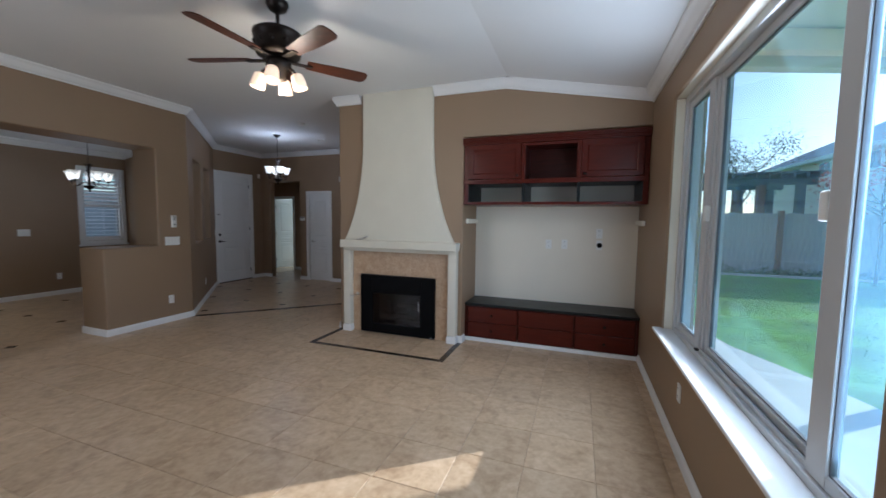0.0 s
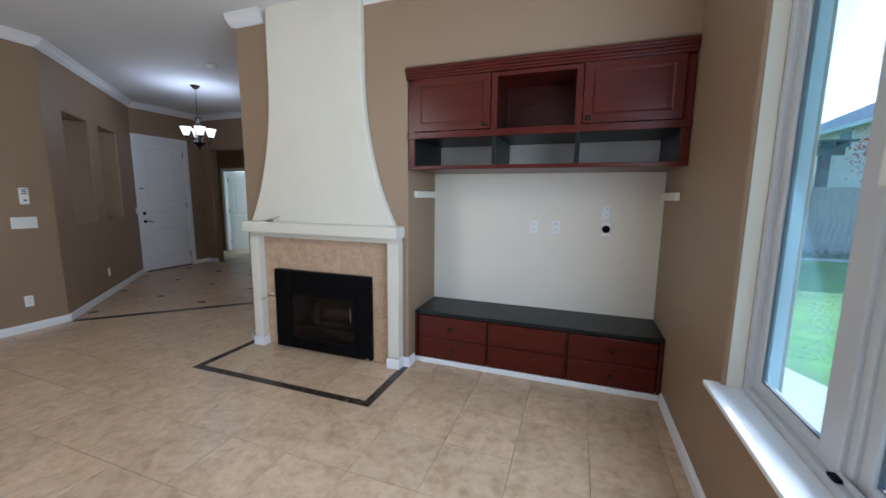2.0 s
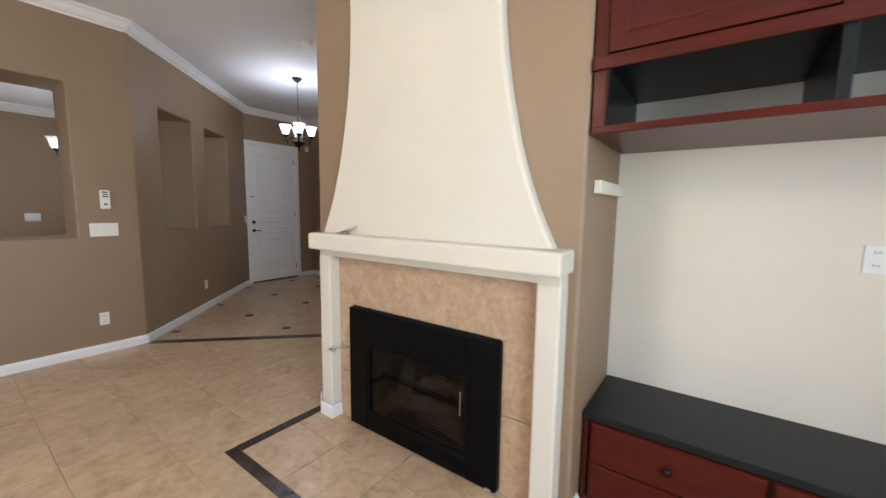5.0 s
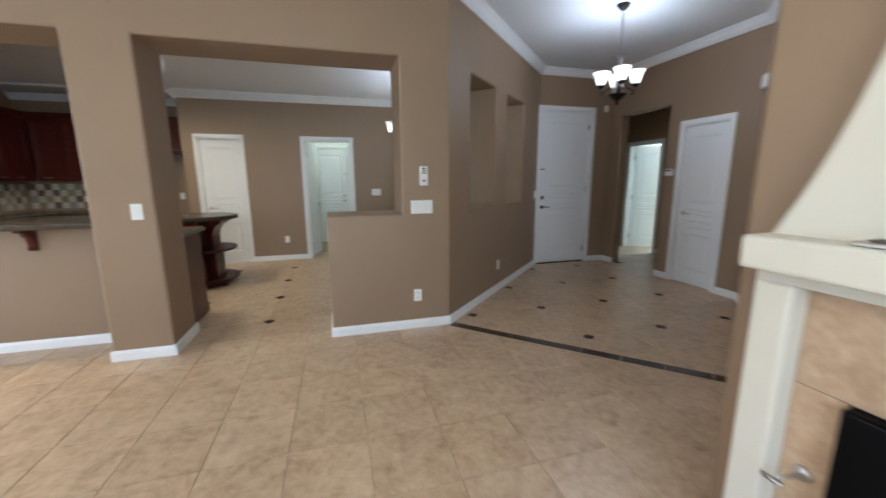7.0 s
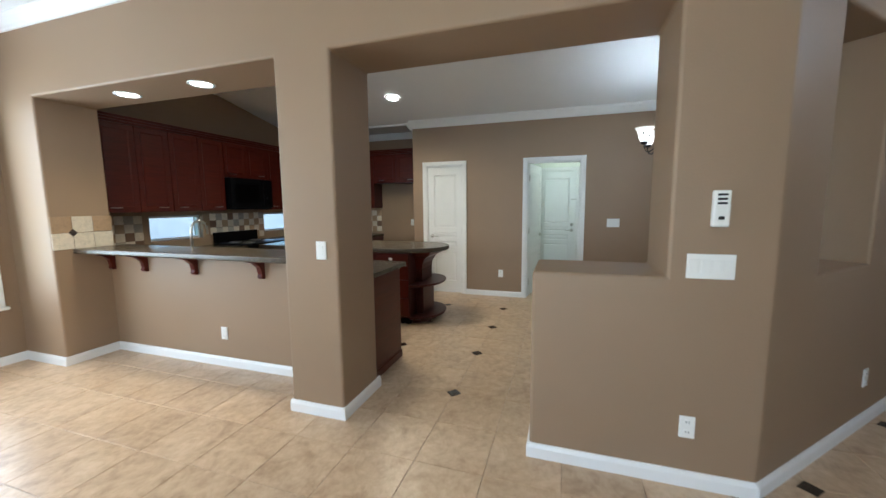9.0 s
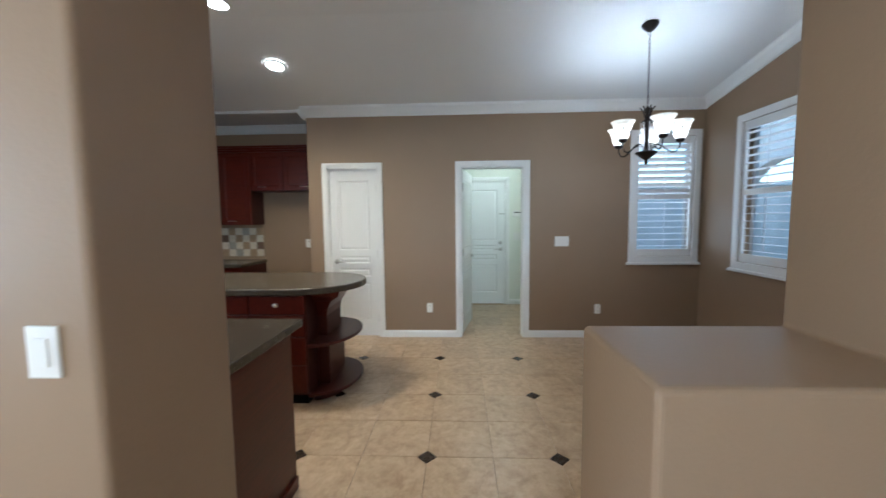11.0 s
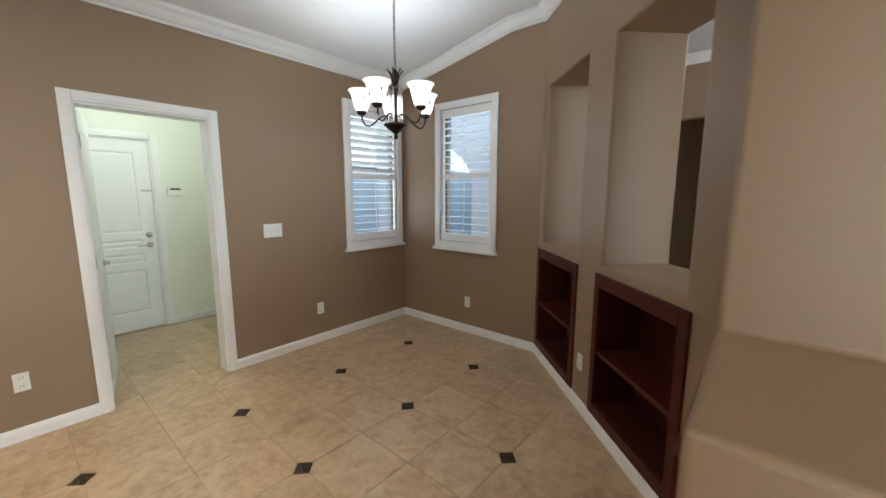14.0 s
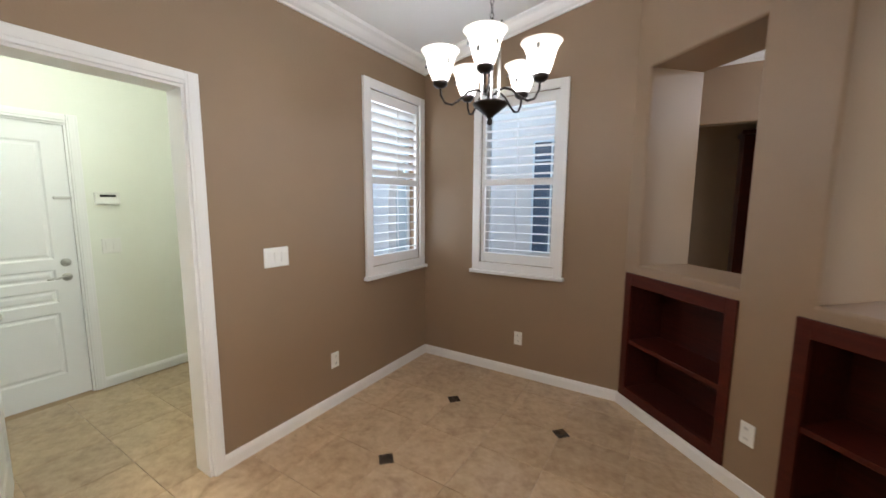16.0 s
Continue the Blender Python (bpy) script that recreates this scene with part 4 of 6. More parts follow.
for zz in (2.35, 2.368, 2.388, 2.406):
    k = (zz - 2.35)
    part("crown", box(X0 - 0.012, X1 + 0.004, YF - 0.010 - k * 0.45, YF + 0.05, zz, zz + 0.0215, 0.006), M_CHERRY, up)
cabinet_door(up, X0 + 0.055, -0.59, 1.96, 2.345, YF - 0.008, (-0.625, 1.99))
cabinet_door(up, 0.045, X1 - 0.055, 1.96, 2.345, YF - 0.008, (0.08, 1.99))
for x in (-1.255 + 0.002, 0.688 - 0.034):
    sh = thing("wall_cleat", "short cream shelf support on the niche wall", "shelf support", (x, 4.5, 1.455), group="shelf supports in the niche")
    part("board", box(0, 0.032, -0.19, 0.28, -0.006, 0.05, 0.005), M_CREAM, sh)

BF = 4.335
be = thing("media_bench", "low dark cherry drawer bench with a black top", "drawer unit", (0, 0, 0))
part("carcass", box(X0, X1, BF + 0.02, YB, 0.06, 0.44), M_CHERRY_DARK, be)
part("top", box(X0 - 0.004, X1 + 0.004, BF - 0.006, YB, 0.44, 0.472, 0.004), M_BLACKTOP, be, "black laminate top")
part("toe_board", box(X0, X1, BF - 0.006, BF + 0.019, 0.0, 0.046, 0.005), M_WHITE, be, "white painted toe board")
for a in (X0, X1 - 0.022):
    part("end_stile", box(a, a + 0.022, BF - 0.003, BF + 0.02, 0.048, 0.438, 0.003), M_CHERRY_MID, be)
for a, b in ((X0 + 0.032, -0.607), (-0.591, 0.024), (0.04, X1 - 0.032)):
    for z0, z1 in ((0.052, 0.240), (0.243, 0.432)):
        d = part("drawer", turned(panel_slab(b - a, z1 - z0, 0.02, [], 0.004), pose(a, BF, z0)), M_CHERRY, be, "dark cherry drawer front")
        bm = box(a + 0.004, b - 0.004, BF - 0.006, BF, z0 + 0.004, z1 - 0.004, 0.005)
        part("drawer_face", bm, M_CHERRY, d)
        if b < -0.5 or a > 0:
            part("knob", turned(lathe([(0, 0), (0.006, 0.0), (0.006, 0.012), (0.015, 0.018), (0.016, 0.026), (0, 0.032)], 14), pose((a + b) / 2, BF - 0.006, (z0 + z1) / 2, 90)), M_BRONZE, d, "dark round knob", True)

# plates in the niche and round the rooms
NB = ((-1.4, 4.81), (0.74, 4.81))
outlet(*NB, 1.09, 1.20)
outlet(*NB, 1.28, 1.205, kind="outlet")
outlet(*NB, 1.675, 1.345)
pl = outlet(*NB, 1.68, 1.205, kind="blank", label="white cover plate with a black cable outlet")
part("cable_stub", turned(lathe([(0, 0), (0.03, 0.0), (0.03, 0.02), (0.02, 0.035), (0.0, 0.036)], 14), pose(0, -0.008, 0, 90)), M_BLACK, pl, "black cable grommet", True)
outlet((0.69, 5.1), (0.69, -2.2), 2.45, 0.40, 0.07, 0.115)
LW = ((-5.36, -2.2), (-5.36, 3.87))
outlet(*LW, 3.62, 1.16, 0.075, 0.12, "switch")
outlet(*LW, 5.8, 1.145, 0.20, 0.12, "switch")
outlet(*LW, 5.75, 0.32)
outlet((-5.80, -1.45), (-5.80, 1.16), 1.47, 0.31)
DG = ((-5.36, 3.86), (-7.45, 5.95))
outlet(*DG, 1.30, 0.33)
outlet(*DG, 2.86, 1.15, 0.075, 0.12, "switch")
WW = ((-9.09, 0.53), (-9.09, 5.4))
outlet(*WW, 1.465, 0.365)
outlet(*WW, 3.055, 1.17, 0.165, 0.12, "switch")
outlet(*WW, 3.49, 0.35)
outlet((-9.3, 5.2), (-7.31, 5.2), 1.19, 0.34)
outlet((-7.31, 5.2), (-5.81, 3.7), 0.96, 0.345)
outlet((-10.87, 1.4), (-10.87, 4.25), 1.93, 1.15, 0.12, 0.12, "switch")
outlet((-9.73, -2.1), (-9.73, 0.6), 2.35, 1.13)
it = thing("intercom", "white plastic intercom handset on the wall", "intercom", (-5.36, 3.62, 1.42), 90)
part("body", box(-0.035, 0.035, -0.03, 0.001, -0.085, 0.085, 0.008), M_PLASTIC, it)
for k in range(3):
    part("button", box(-0.02, 0.02, -0.033, -0.029, 0.02 + k * 0.02, 0.03 + k * 0.02, 0.002), M_VOID, it)
part("button", box(-0.012, 0.012, -0.033, -0.029, -0.05, -0.035, 0.002), M_VOID, it)
th = thing("thermostat", "white wall thermostat with a dark display", "thermostat", (-6.21, 7.27, 1.47))
part("body", box(-0.065, 0.065, -0.03, 0.001, -0.045, 0.045, 0.008), M_PLASTIC, th)
part("display", box(-0.045, 0.045, -0.0325, -0.029, 0.015, 0.034, 0.001), M_VOID, th)
ap = thing("alarm_keypad", "white alarm keypad with a dark display", "keypad", (-10.87, 3.33, 1.525), 90)
part("body", box(-0.08, 0.08, -0.03, 0.001, -0.05, 0.05, 0.01), M_PLASTIC, ap)
part("display", box(-0.05, 0.05, -0.0325, -0.029, 0.012, 0.03, 0.001), M_VOID, ap)
ch = thing("alarm_sensor", "small cream alarm sensor high on the wall", "sensor", (-7.45, 7.15, 2.5), 90)
part("body", box(-0.03, 0.03, -0.04, 0.001, -0.05, 0.05, 0.012), M_CREAM, ch)
sc = thing("door_chime", "white plastic door chime high on the wall", "door chime", (-5.06, 7.21, 2.37), -45)
part("body", box(-0.06, 0.06, -0.05, 0.001, -0.07, 0.07, 0.02), M_PLASTIC, sc)

# ---- built-in dining shelves ----


def wall_shelf(m, w, z0, z1, depth, label):
    root = thing("built_in_shelf", label, "shelf", group="built-in shelves round the dining room")
    root.matrix_world = m
    f = 0.06
    ft, fb = 0.085, 0.075
    for x0, x1, a, b in ((0, f, z0, z1), (w - f, w, z0, z1), (f, w - f, z1 - ft, z1), (f, w - f, z0, z0 + fb)):
        part("face_frame", box(x0, x1, -0.014, 0.004, a, b, 0.003), M_CHERRY_MID, root, "dark cherry face frame")
    mid = z0 + (z1 - z0) * 0.455
    part("shelf_board", box(f - 0.01, w - f + 0.01, -0.004, depth, mid - 0.014, mid + 0.014, 0.002), M_CHERRY_MID, root)
    part("bottom", box(f - 0.016, w - f + 0.016, 0.0042, depth, z0 + 0.03, z0 + fb + 0.002), M_CHERRY_DARK, root)
    part("top", box(f - 0.016, w - f + 0.016, 0.0042, depth, z1 - ft - 0.002, z1 - 0.03), M_CHERRY_DARK, root)
    part("back", box(0.02, w - 0.02, depth, depth + 0.01, z0 + 0.02, z1 - 0.02), M_CHERRY_DARK, root)
    for x in (f - 0.014, w - f - 0.001):
        part("side", box(x, x + 0.015, 0.004, depth, z0 + 0.02, z1 - 0.02), M_CHERRY_DARK, root)
    return root


def dining_face(u):
    """The pose of a point of the diagonal's dining face at u along the foyer face, looking into the wall."""
    return diagonal @ pose(u, 0.431, 0, 0, 0, 180)


wall_shelf(dining_face(2.297), 0.82, 0.088, 1.012, 0.27, "empty dark cherry shelf built into the diagonal wall")
wall_shelf(dining_face(1.21), 0.81, 0.088, 1.012, 0.27, "empty dark cherry shelf built into the diagonal wall")
hc = thing("half_wall_cabinet", "closed dark cherry cabinet front on the half wall", "cabinet", (-5.84, 3.36, 0), -90)
for x0, x1, a, b in ((0, 0.05, 0.09, 0.985), (0.47, 0.52, 0.09, 0.985), (0.05, 0.47, 0.935, 0.985), (0.05, 0.47, 0.09, 0.14)):
    part("face_frame", box(x0, x1, -0.018, 0.004, a, b, 0.003), M_CHERRY, hc)
cabinet_door(hc, 0.055, 0.465, 0.145, 0.93, -0.022, (0.10, 0.55))

# ---- kitchen ----
SPLASH = [stone_tile("splash_tile_" + n, shade(c, 0.75), c, shade(c, 1.2), 0.3, 20) for n, c in (("cream", (0.62, 0.54, 0.42)), ("tan", (0.36, 0.24, 0.14)), ("brown", (0.16, 0.09, 0.055)), ("grey", (0.34, 0.31, 0.26)))]


def bar_pull(parent, x, y, z, w=0.09):
    part("pull", tube([(x - w / 2, y, z), (x - w / 2, y - 0.025, z), (x + w / 2, y - 0.025, z), (x + w / 2, y, z)], 0.005, 6), M_STEEL, parent, "steel bar pull")


def kitchen_unit(name, m, w, d, z0, z1, doors, label, drawer=False, pulls_low=True):
    """A cabinet unit, front at y=0, body behind it, with equal doors."""
    root = thing(name, label, "cabinet", group="dark cherry kitchen cabinets")
    root.matrix_world = m
    part("body", box(0.001, w - 0.001, 0.02, d, z0, z1), M_CHERRY_DARK, root)
    dw = w / doors
    for i in range(doors):
        zt = z1
        if drawer:
            zt = z1 - 0.17
            dr = part("drawer", box(i * dw + 0.004, (i + 1) * dw - 0.004, 0.0, 0.02, zt + 0.005, z1 - 0.005, 0.005), M_CHERRY, root)
            bar_pull(dr, (i + 0.5) * dw, 0.0, zt + 0.085)
        dd = cabinet_door(root, i * dw + 0.004, (i + 1) * dw - 0.004, z0 + 0.004, zt - 0.004, 0.0)
        bar_pull(dd, (i + 0.5) * dw + (0.06 if i % 2 else -0.06) * (dw > 0.3), 0.0, z0 + 0.05 if pulls_low else zt - 0.06)
    return root


def south(x, y):
    """A pose on the kitchen's south run: fronts look north, x grows to the west."""
    return pose(x, y, 0, 0, 0, 180)


for x, w, n in ((-5.87, 0.745, 2), (-6.615, 0.745, 2)):
    kitchen_unit("wall_cabinet", south(x, -1.57), w, 0.32, 1.40, 2.34, n, "dark cherry wall cabinet with steel pulls")
kitchen_unit("wall_cabinet", south(-7.36, -1.57), 0.80, 0.32, 1.86, 2.34, 2, "short dark cherry cabinet above the microwave")
for x, w, n in ((-8.16, 0.76, 2), (-8.92, 0.46, 1)):
    kitchen_unit("wall_cabinet", south(x, -1.57), w, 0.32, 1.40, 2.34, n, "dark cherry wall cabinet with steel pulls")
kitchen_unit("wall_cabinet", pose(-9.40, -1.56, 0, 0, 0, 90), 1.2, 0.32, 1.40, 2.34, 3, "dark cherry wall cabinet on the end wall")
kitchen_unit("fridge_cabinet", pose(-9.40, -0.355, 0, 0, 0, 90), 0.87, 0.32, 1.84, 2.34, 2, "short dark cherry cabinet above the empty fridge bay")
for a, b, ya, yb in ((-9.40, -5.87, -1.625, -1.56), (-9.455, -9.39, -1.57, 0.52)):
    cr = thing("cabinet_crown", "dark cherry crown along the wall cabinets", "moulding")
    for k in range(3):
        o = 0.014 * k
        if ya < -1.6:
            part("moulding", box(a, b, ya + 0.0, yb + o, 2.34 + k * 0.026, 2.366 + k * 0.026, 0.006), M_CHERRY, cr)
        else:
            part("moulding", box(a, b + o, ya, yb, 2.3405 + k * 0.026, 2.3665 + k * 0.026, 0.006), M_CHERRY, cr)
mw = thing("microwave", "black microwave hung above the range", "microwave", (-7.36, -1.5, 0), 180)
part("body", box(0.005, 0.795, 0.02, 0.38, 1.41, 1.855, 0.006), M_BLACK, mw)
part("door", box(0.01, 0.6, -0.015, 0.02, 1.43, 1.85, 0.008), M_BLACK, mw)
part("window", box(0.08, 0.5, -0.018, -0.014, 1.5, 1.77, 0.002), M_SMOKED, mw)
part("handle", tube([(0.57, -0.015, 1.48), (0.57, -0.045, 1.5), (0.57, -0.045, 1.78), (0.57, -0.015, 1.8)], 0.009), M_BLACK, mw, smooth=True)
part("control_panel", box(0.61, 0.79, -0.012, 0.02, 1.43, 1.85, 0.005), M_BLACK, mw)
for i in range(4):
    for k in range(3):
        part("button", box(0.635 + k * 0.045, 0.665 + k * 0.045, -0.015, -0.011, 1.48 + i * 0.05, 1.51 + i * 0.05, 0.002), M_SMOKED, mw)
rg = thing("range", "black freestanding kitchen range with burners", "stove", (-7.375, -1.27, 0), 180)
part("body", box(0.0, 0.77, 0.02, 0.62, 0.0, 0.905, 0.006), M_BLACK, rg)
part("cooktop", box(-0.002, 0.772, 0.0, 0.62, 0.9055, 0.925, 0.004), M_BLACK, rg)
part("back_guard", box(0.0, 0.77, 0.56, 0.62, 0.9255, 1.08, 0.008), M_BLACK, rg)
for x, y in ((0.2, 0.17), (0.57, 0.17), (0.2, 0.42), (0.57, 0.42)):
    part("burner", lathe([(0, 0), (0.08, 0), (0.085, 0.008), (0.05, 0.016), (0, 0.018)], 18, at=(x, y, 0.925)), M_STEEL, rg, "steel burner", True)
for x, w, n in ((-5.95, 0.70, 2), (-6.65, 0.70, 2), (-8.17, 0.9, 2)):
    kitchen_unit("base_cabinet", south(x, -1.29), w, 0.6, 0.1, 0.87, n, "dark cherry base cabinet", True, False)
for a, b in ((-7.365, -5.87), (-9.72, -8.155)):
    ct = thing("countertop", "dark speckled stone kitchen worktop", "worktop")
    part("slab", box(a, b, -1.895, -1.26, 0.872, 0.912, 0.006), M_STONE, ct)
kitchen_unit("base_cabinet", pose(-9.12, -1.24, 0, 0, 0, 90), 0.88, 0.6, 0.1, 0.87, 2, "dark cherry base cabinet", True, False)
ct = thing("countertop", "dark speckled stone kitchen worktop", "worktop")
part("slab", box(-9.725, -9.08, -1.258, -0.35, 0.872, 0.912, 0.006), M_STONE, ct)

# breakfast bar and peninsula
bar = thing("breakfast_bar", "dark speckled stone breakfast bar on the half wall", "worktop", (-5.72, -0.15, 1.03))
part("slab", box(-0.24, 0.22, -1.255, 1.265, 0.001, 0.045, 0.012), M_STONE, bar)
br_outline = [(0, 0), (0.16, 0), (0.16, -0.03), (0.10, -0.045), (0.05, -0.09), (0.035, -0.15), (0.045, -0.17), (0.03, -0.19), (0, -0.19)]
for k, y in enumerate((-1.36, -0.90, -0.26, 0.50)):
    b = thing("bar_bracket", "dark cherry scroll bracket under the breakfast bar", "bracket", (-5.80, y, 1.03), group="brackets under the bar")
    bm = prism(br_outline, -0.025, 0.025, 0.004)
    part("scroll", turned(bm, pose(0, 0, 0, 90, 0, 0)), M_CHERRY, b)
pe = thing("peninsula", "dark cherry peninsula cabinets behind the bar", "cabinet", (0, 0, 0))
part("body", box(-6.46, -5.945, -1.2, 1.44, 0.09, 0.87), M_CHERRY_DARK, pe)
part("end_panel", box(-6.48, -5.88, 1.44, 1.46, 0.0, 0.87, 0.004), M_CHERRY, pe, "dark cherry end panel")
part("plinth", box(-6.47, -5.89, 1.46, 1.475, 0.0, 0.07, 0.005), M_CHERRY, pe)
part("toe", box(-6.40, -5.945, -1.2, 1.435, 0.0, 0.09), M_BLACK, pe)
pt = thing("countertop", "dark speckled stone worktop with a sink behind the bar", "worktop")
part("slab", box(-6.56, -5.945, -1.25, 1.495, 0.871, 0.912, 0.006), M_STONE, pt)
part("slab", box(-5.95, -5.865, 1.13, 1.495, 0.8712, 0.9118, 0.006), M_STONE, pt)
fa = thing("faucet", "tall steel gooseneck kitchen faucet", "faucet", (-6.03, -0.58, 0.912))
part("base", lathe([(0, 0), (0.03, 0), (0.03, 0.02), (0.018, 0.04), (0, 0.045)], 16), M_STEEL, fa, smooth=True)
part("spout", tube([(0, 0, 0.03), (0, 0, 0.3)] + [(-0.09 + 0.09 * math.cos(a), 0, 0.3 + 0.1 * math.sin(a)) for a in [math.pi * i / 8 for i in range(1, 8)]] + [(-0.18, 0, 0.26)], 0.012, 10), M_STEEL, fa, smooth=True)
part("lever", tube([(0, 0.02, 0.06), (0, 0.07, 0.09)], 0.007), M_STEEL, fa, smooth=True)

# island with rounded end shelves
isl = thing("island", "dark cherry island with a stone top and round end shelves", "island", (-7.75, 0.1, 0))


def rounded_end(hw, y0, yc, n=20):
    return [(-hw, y0), (hw, y0)] + [(hw * math.cos(math.pi * i / n), yc + hw * math.sin(math.pi * i / n)) for i in range(n + 1)]


def end_arc(hw, y0, deep, n=20):
    """A flat-backed round end."""
    return [(hw * math.cos(math.pi * i / n), y0 + deep * math.sin(math.pi * i / n)) for i in range(n + 1)]


part("top", prism(rounded_end(0.46, -1.1, 0.98), 0.885, 0.937, 0.01), M_STONE, isl, "dark speckled stone top with a round end")
part("body", box(-0.40, 0.40, -1.05, 1.08, 0.09, 0.885), M_CHERRY_DARK, isl)
part("toe", box(-0.36, 0.36, -1.0, 1.06, 0.0, 0.09), M_BLACK, isl)
for k in range(4):
    for z0, z1 in ((0.735, 0.882), (0.56, 0.732), (0.335, 0.557), (0.11, 0.332)):
        y0, y1 = 1.08 - 0.44 * (k + 1), 1.08 - 0.44 * k
        d = part("drawer", box(0.40, 0.42, y0 + 0.006, y1 - 0.006, z0, z1 - 0.006, 0.005), M_CHERRY, isl, "dark cherry drawer front")
        part("knob", turned(lathe([(0, 0), (0.007, 0.0), (0.007, 0.010), (0.014, 0.014), (0.0175, 0.021), (0.014, 0.028), (0, 0.031)], 16), pose(0.42, (y0 + y1) / 2, (z0 + z1) / 2, 0, 90, 0) @ Matrix.Diagonal((1, 1.45, 1, 1))), M_STEEL, d, "oval steel knob", True)
for z0, hw in ((0.07, 0.41), (0.47, 0.42)):
    part("end_shelf", prism(end_arc(hw, 1.08, 0.31), z0, z0 + 0.026, 0.006), M_CHERRY_DARK, isl, "half-round dark cherry end shelf")
part("shelf_base", prism(end_arc(0.31, 1.08, 0.2), 0.0, 0.07, 0.004), M_CHERRY_DARK, isl)
part("end_post", box(-0.20, 0.20, 1.08, 1.18, 0.096, 0.47, 0.006), M_CHERRY_DARK, isl)
part("end_post", box(-0.18, 0.18, 1.08, 1.16, 0.496, 0.66, 0.006), M_CHERRY_DARK, isl)
bm = bmesh.new()
sec = [(0.18, 0.08, 0.66), (0.19, 0.09, 0.72), (0.22, 0.13, 0.79), (0.28, 0.21, 0.84), (0.30, 0.23, 0.885)]
rr = [[bm.verts.new((-a, 1.08, z)), bm.verts.new((a, 1.08, z)), bm.verts.new((a, 1.08 + b, z)), bm.verts.new((-a, 1.08 + b, z))] for a, b, z in sec]
for p, q in zip(rr, rr[1:]):
    for i in range(4):
        bm.faces.new((p[i], p[(i + 1) % 4], q[(i + 1) % 4], q[i]))
bm.faces.new(rr[0])
bm.faces.new(rr[-1])
part("corbel", bm, M_CHERRY, isl, "flared dark cherry corbel")

# backsplash windows
for x0, x1 in ((-7.24, -6.54), (-9.09, -8.38)):
    w = thing("window_5", "small window strip in the kitchen backsplash", "window", kind="structure")
    bm = box(x0, x1, -2.02, -1.96, 1.03, 1.055, 0.003)
    box(x0, x1, -2.02, -1.96, 1.315, 1.34, 0.003, bm)
    box(x0, x0 + 0.025, -2.02, -1.96, 1.055, 1.315, 0.003, bm)
    box(x1 - 0.025, x1, -2.02, -1.96, 1.055, 1.315, 0.003, bm)
    part("window_frame", bm, M_VINYL, w)
    part("pane", box(x0 + 0.02, x1 - 0.02, -1.993, -1.988, 1.05, 1.32), M_GLASS, w).visible_shadow = False

# ---- hanging lamps ----


def glass_shade(parent, at, k=1.0, mat=None, leaves=True, up=True):
    prof = [(0.030, 0.0), (0.040, 0.012), (0.052, 0.045), (0.062, 0.085), (0.072, 0.115), (0.088, 0.135), (0.084, 0.137), (0.068, 0.117), (0.058, 0.086), (0.048, 0.046), (0.034, 0.016)]
    prof = [(r * k, z * k if up else -z * k) for r, z in prof]
    s = part("shade", lathe(prof, 24, at=at), mat or M_SHADE, parent, "lit frosted white glass shade", True)
    if leaves:
        for i in range(5):
            a, h = i * 1.32 + at[0] * 9, 0.05 + 0.05 * ((i * 7) % 3) / 2
            rr = (0.054 + (h - 0.045) * 0.27 + 0.002) * k
            bm = prism([(0, -0.017), (0.0065, -0.005), (0.005, 0.008), (0, 0.018), (-0.0055, 0.007), (-0.0065, -0.005)], 0, 0.002)
            turned(bm, pose(*at) @ pose(rr * math.cos(a), rr * math.sin(a), h * k, 0, 0, math.degrees(a)) @ pose(0, 0, 0, 20 * (-1) ** i, 78, 0) @ pose(0, 0, 0, 0, 0, 90))
            part("leaf_mark", bm, M_VOID, s)
    return s


def chain(parent, z0, z1):
    n = int((z1 - z0) / 0.032)
    for i in range(n):
        z = z0 + (z1 - z0) * (i + 0.5) / n
        pts = [(0.008 * math.cos(t), 0, 0.021 * math.sin(t)) for t in [math.tau * k / 10 for k in range(11)]]
        part("chain_link", turned(tube(pts, 0.0022, 5), pose(0, 0, z, 0, 0, 90 * (i % 2))), M_BRONZE, parent)


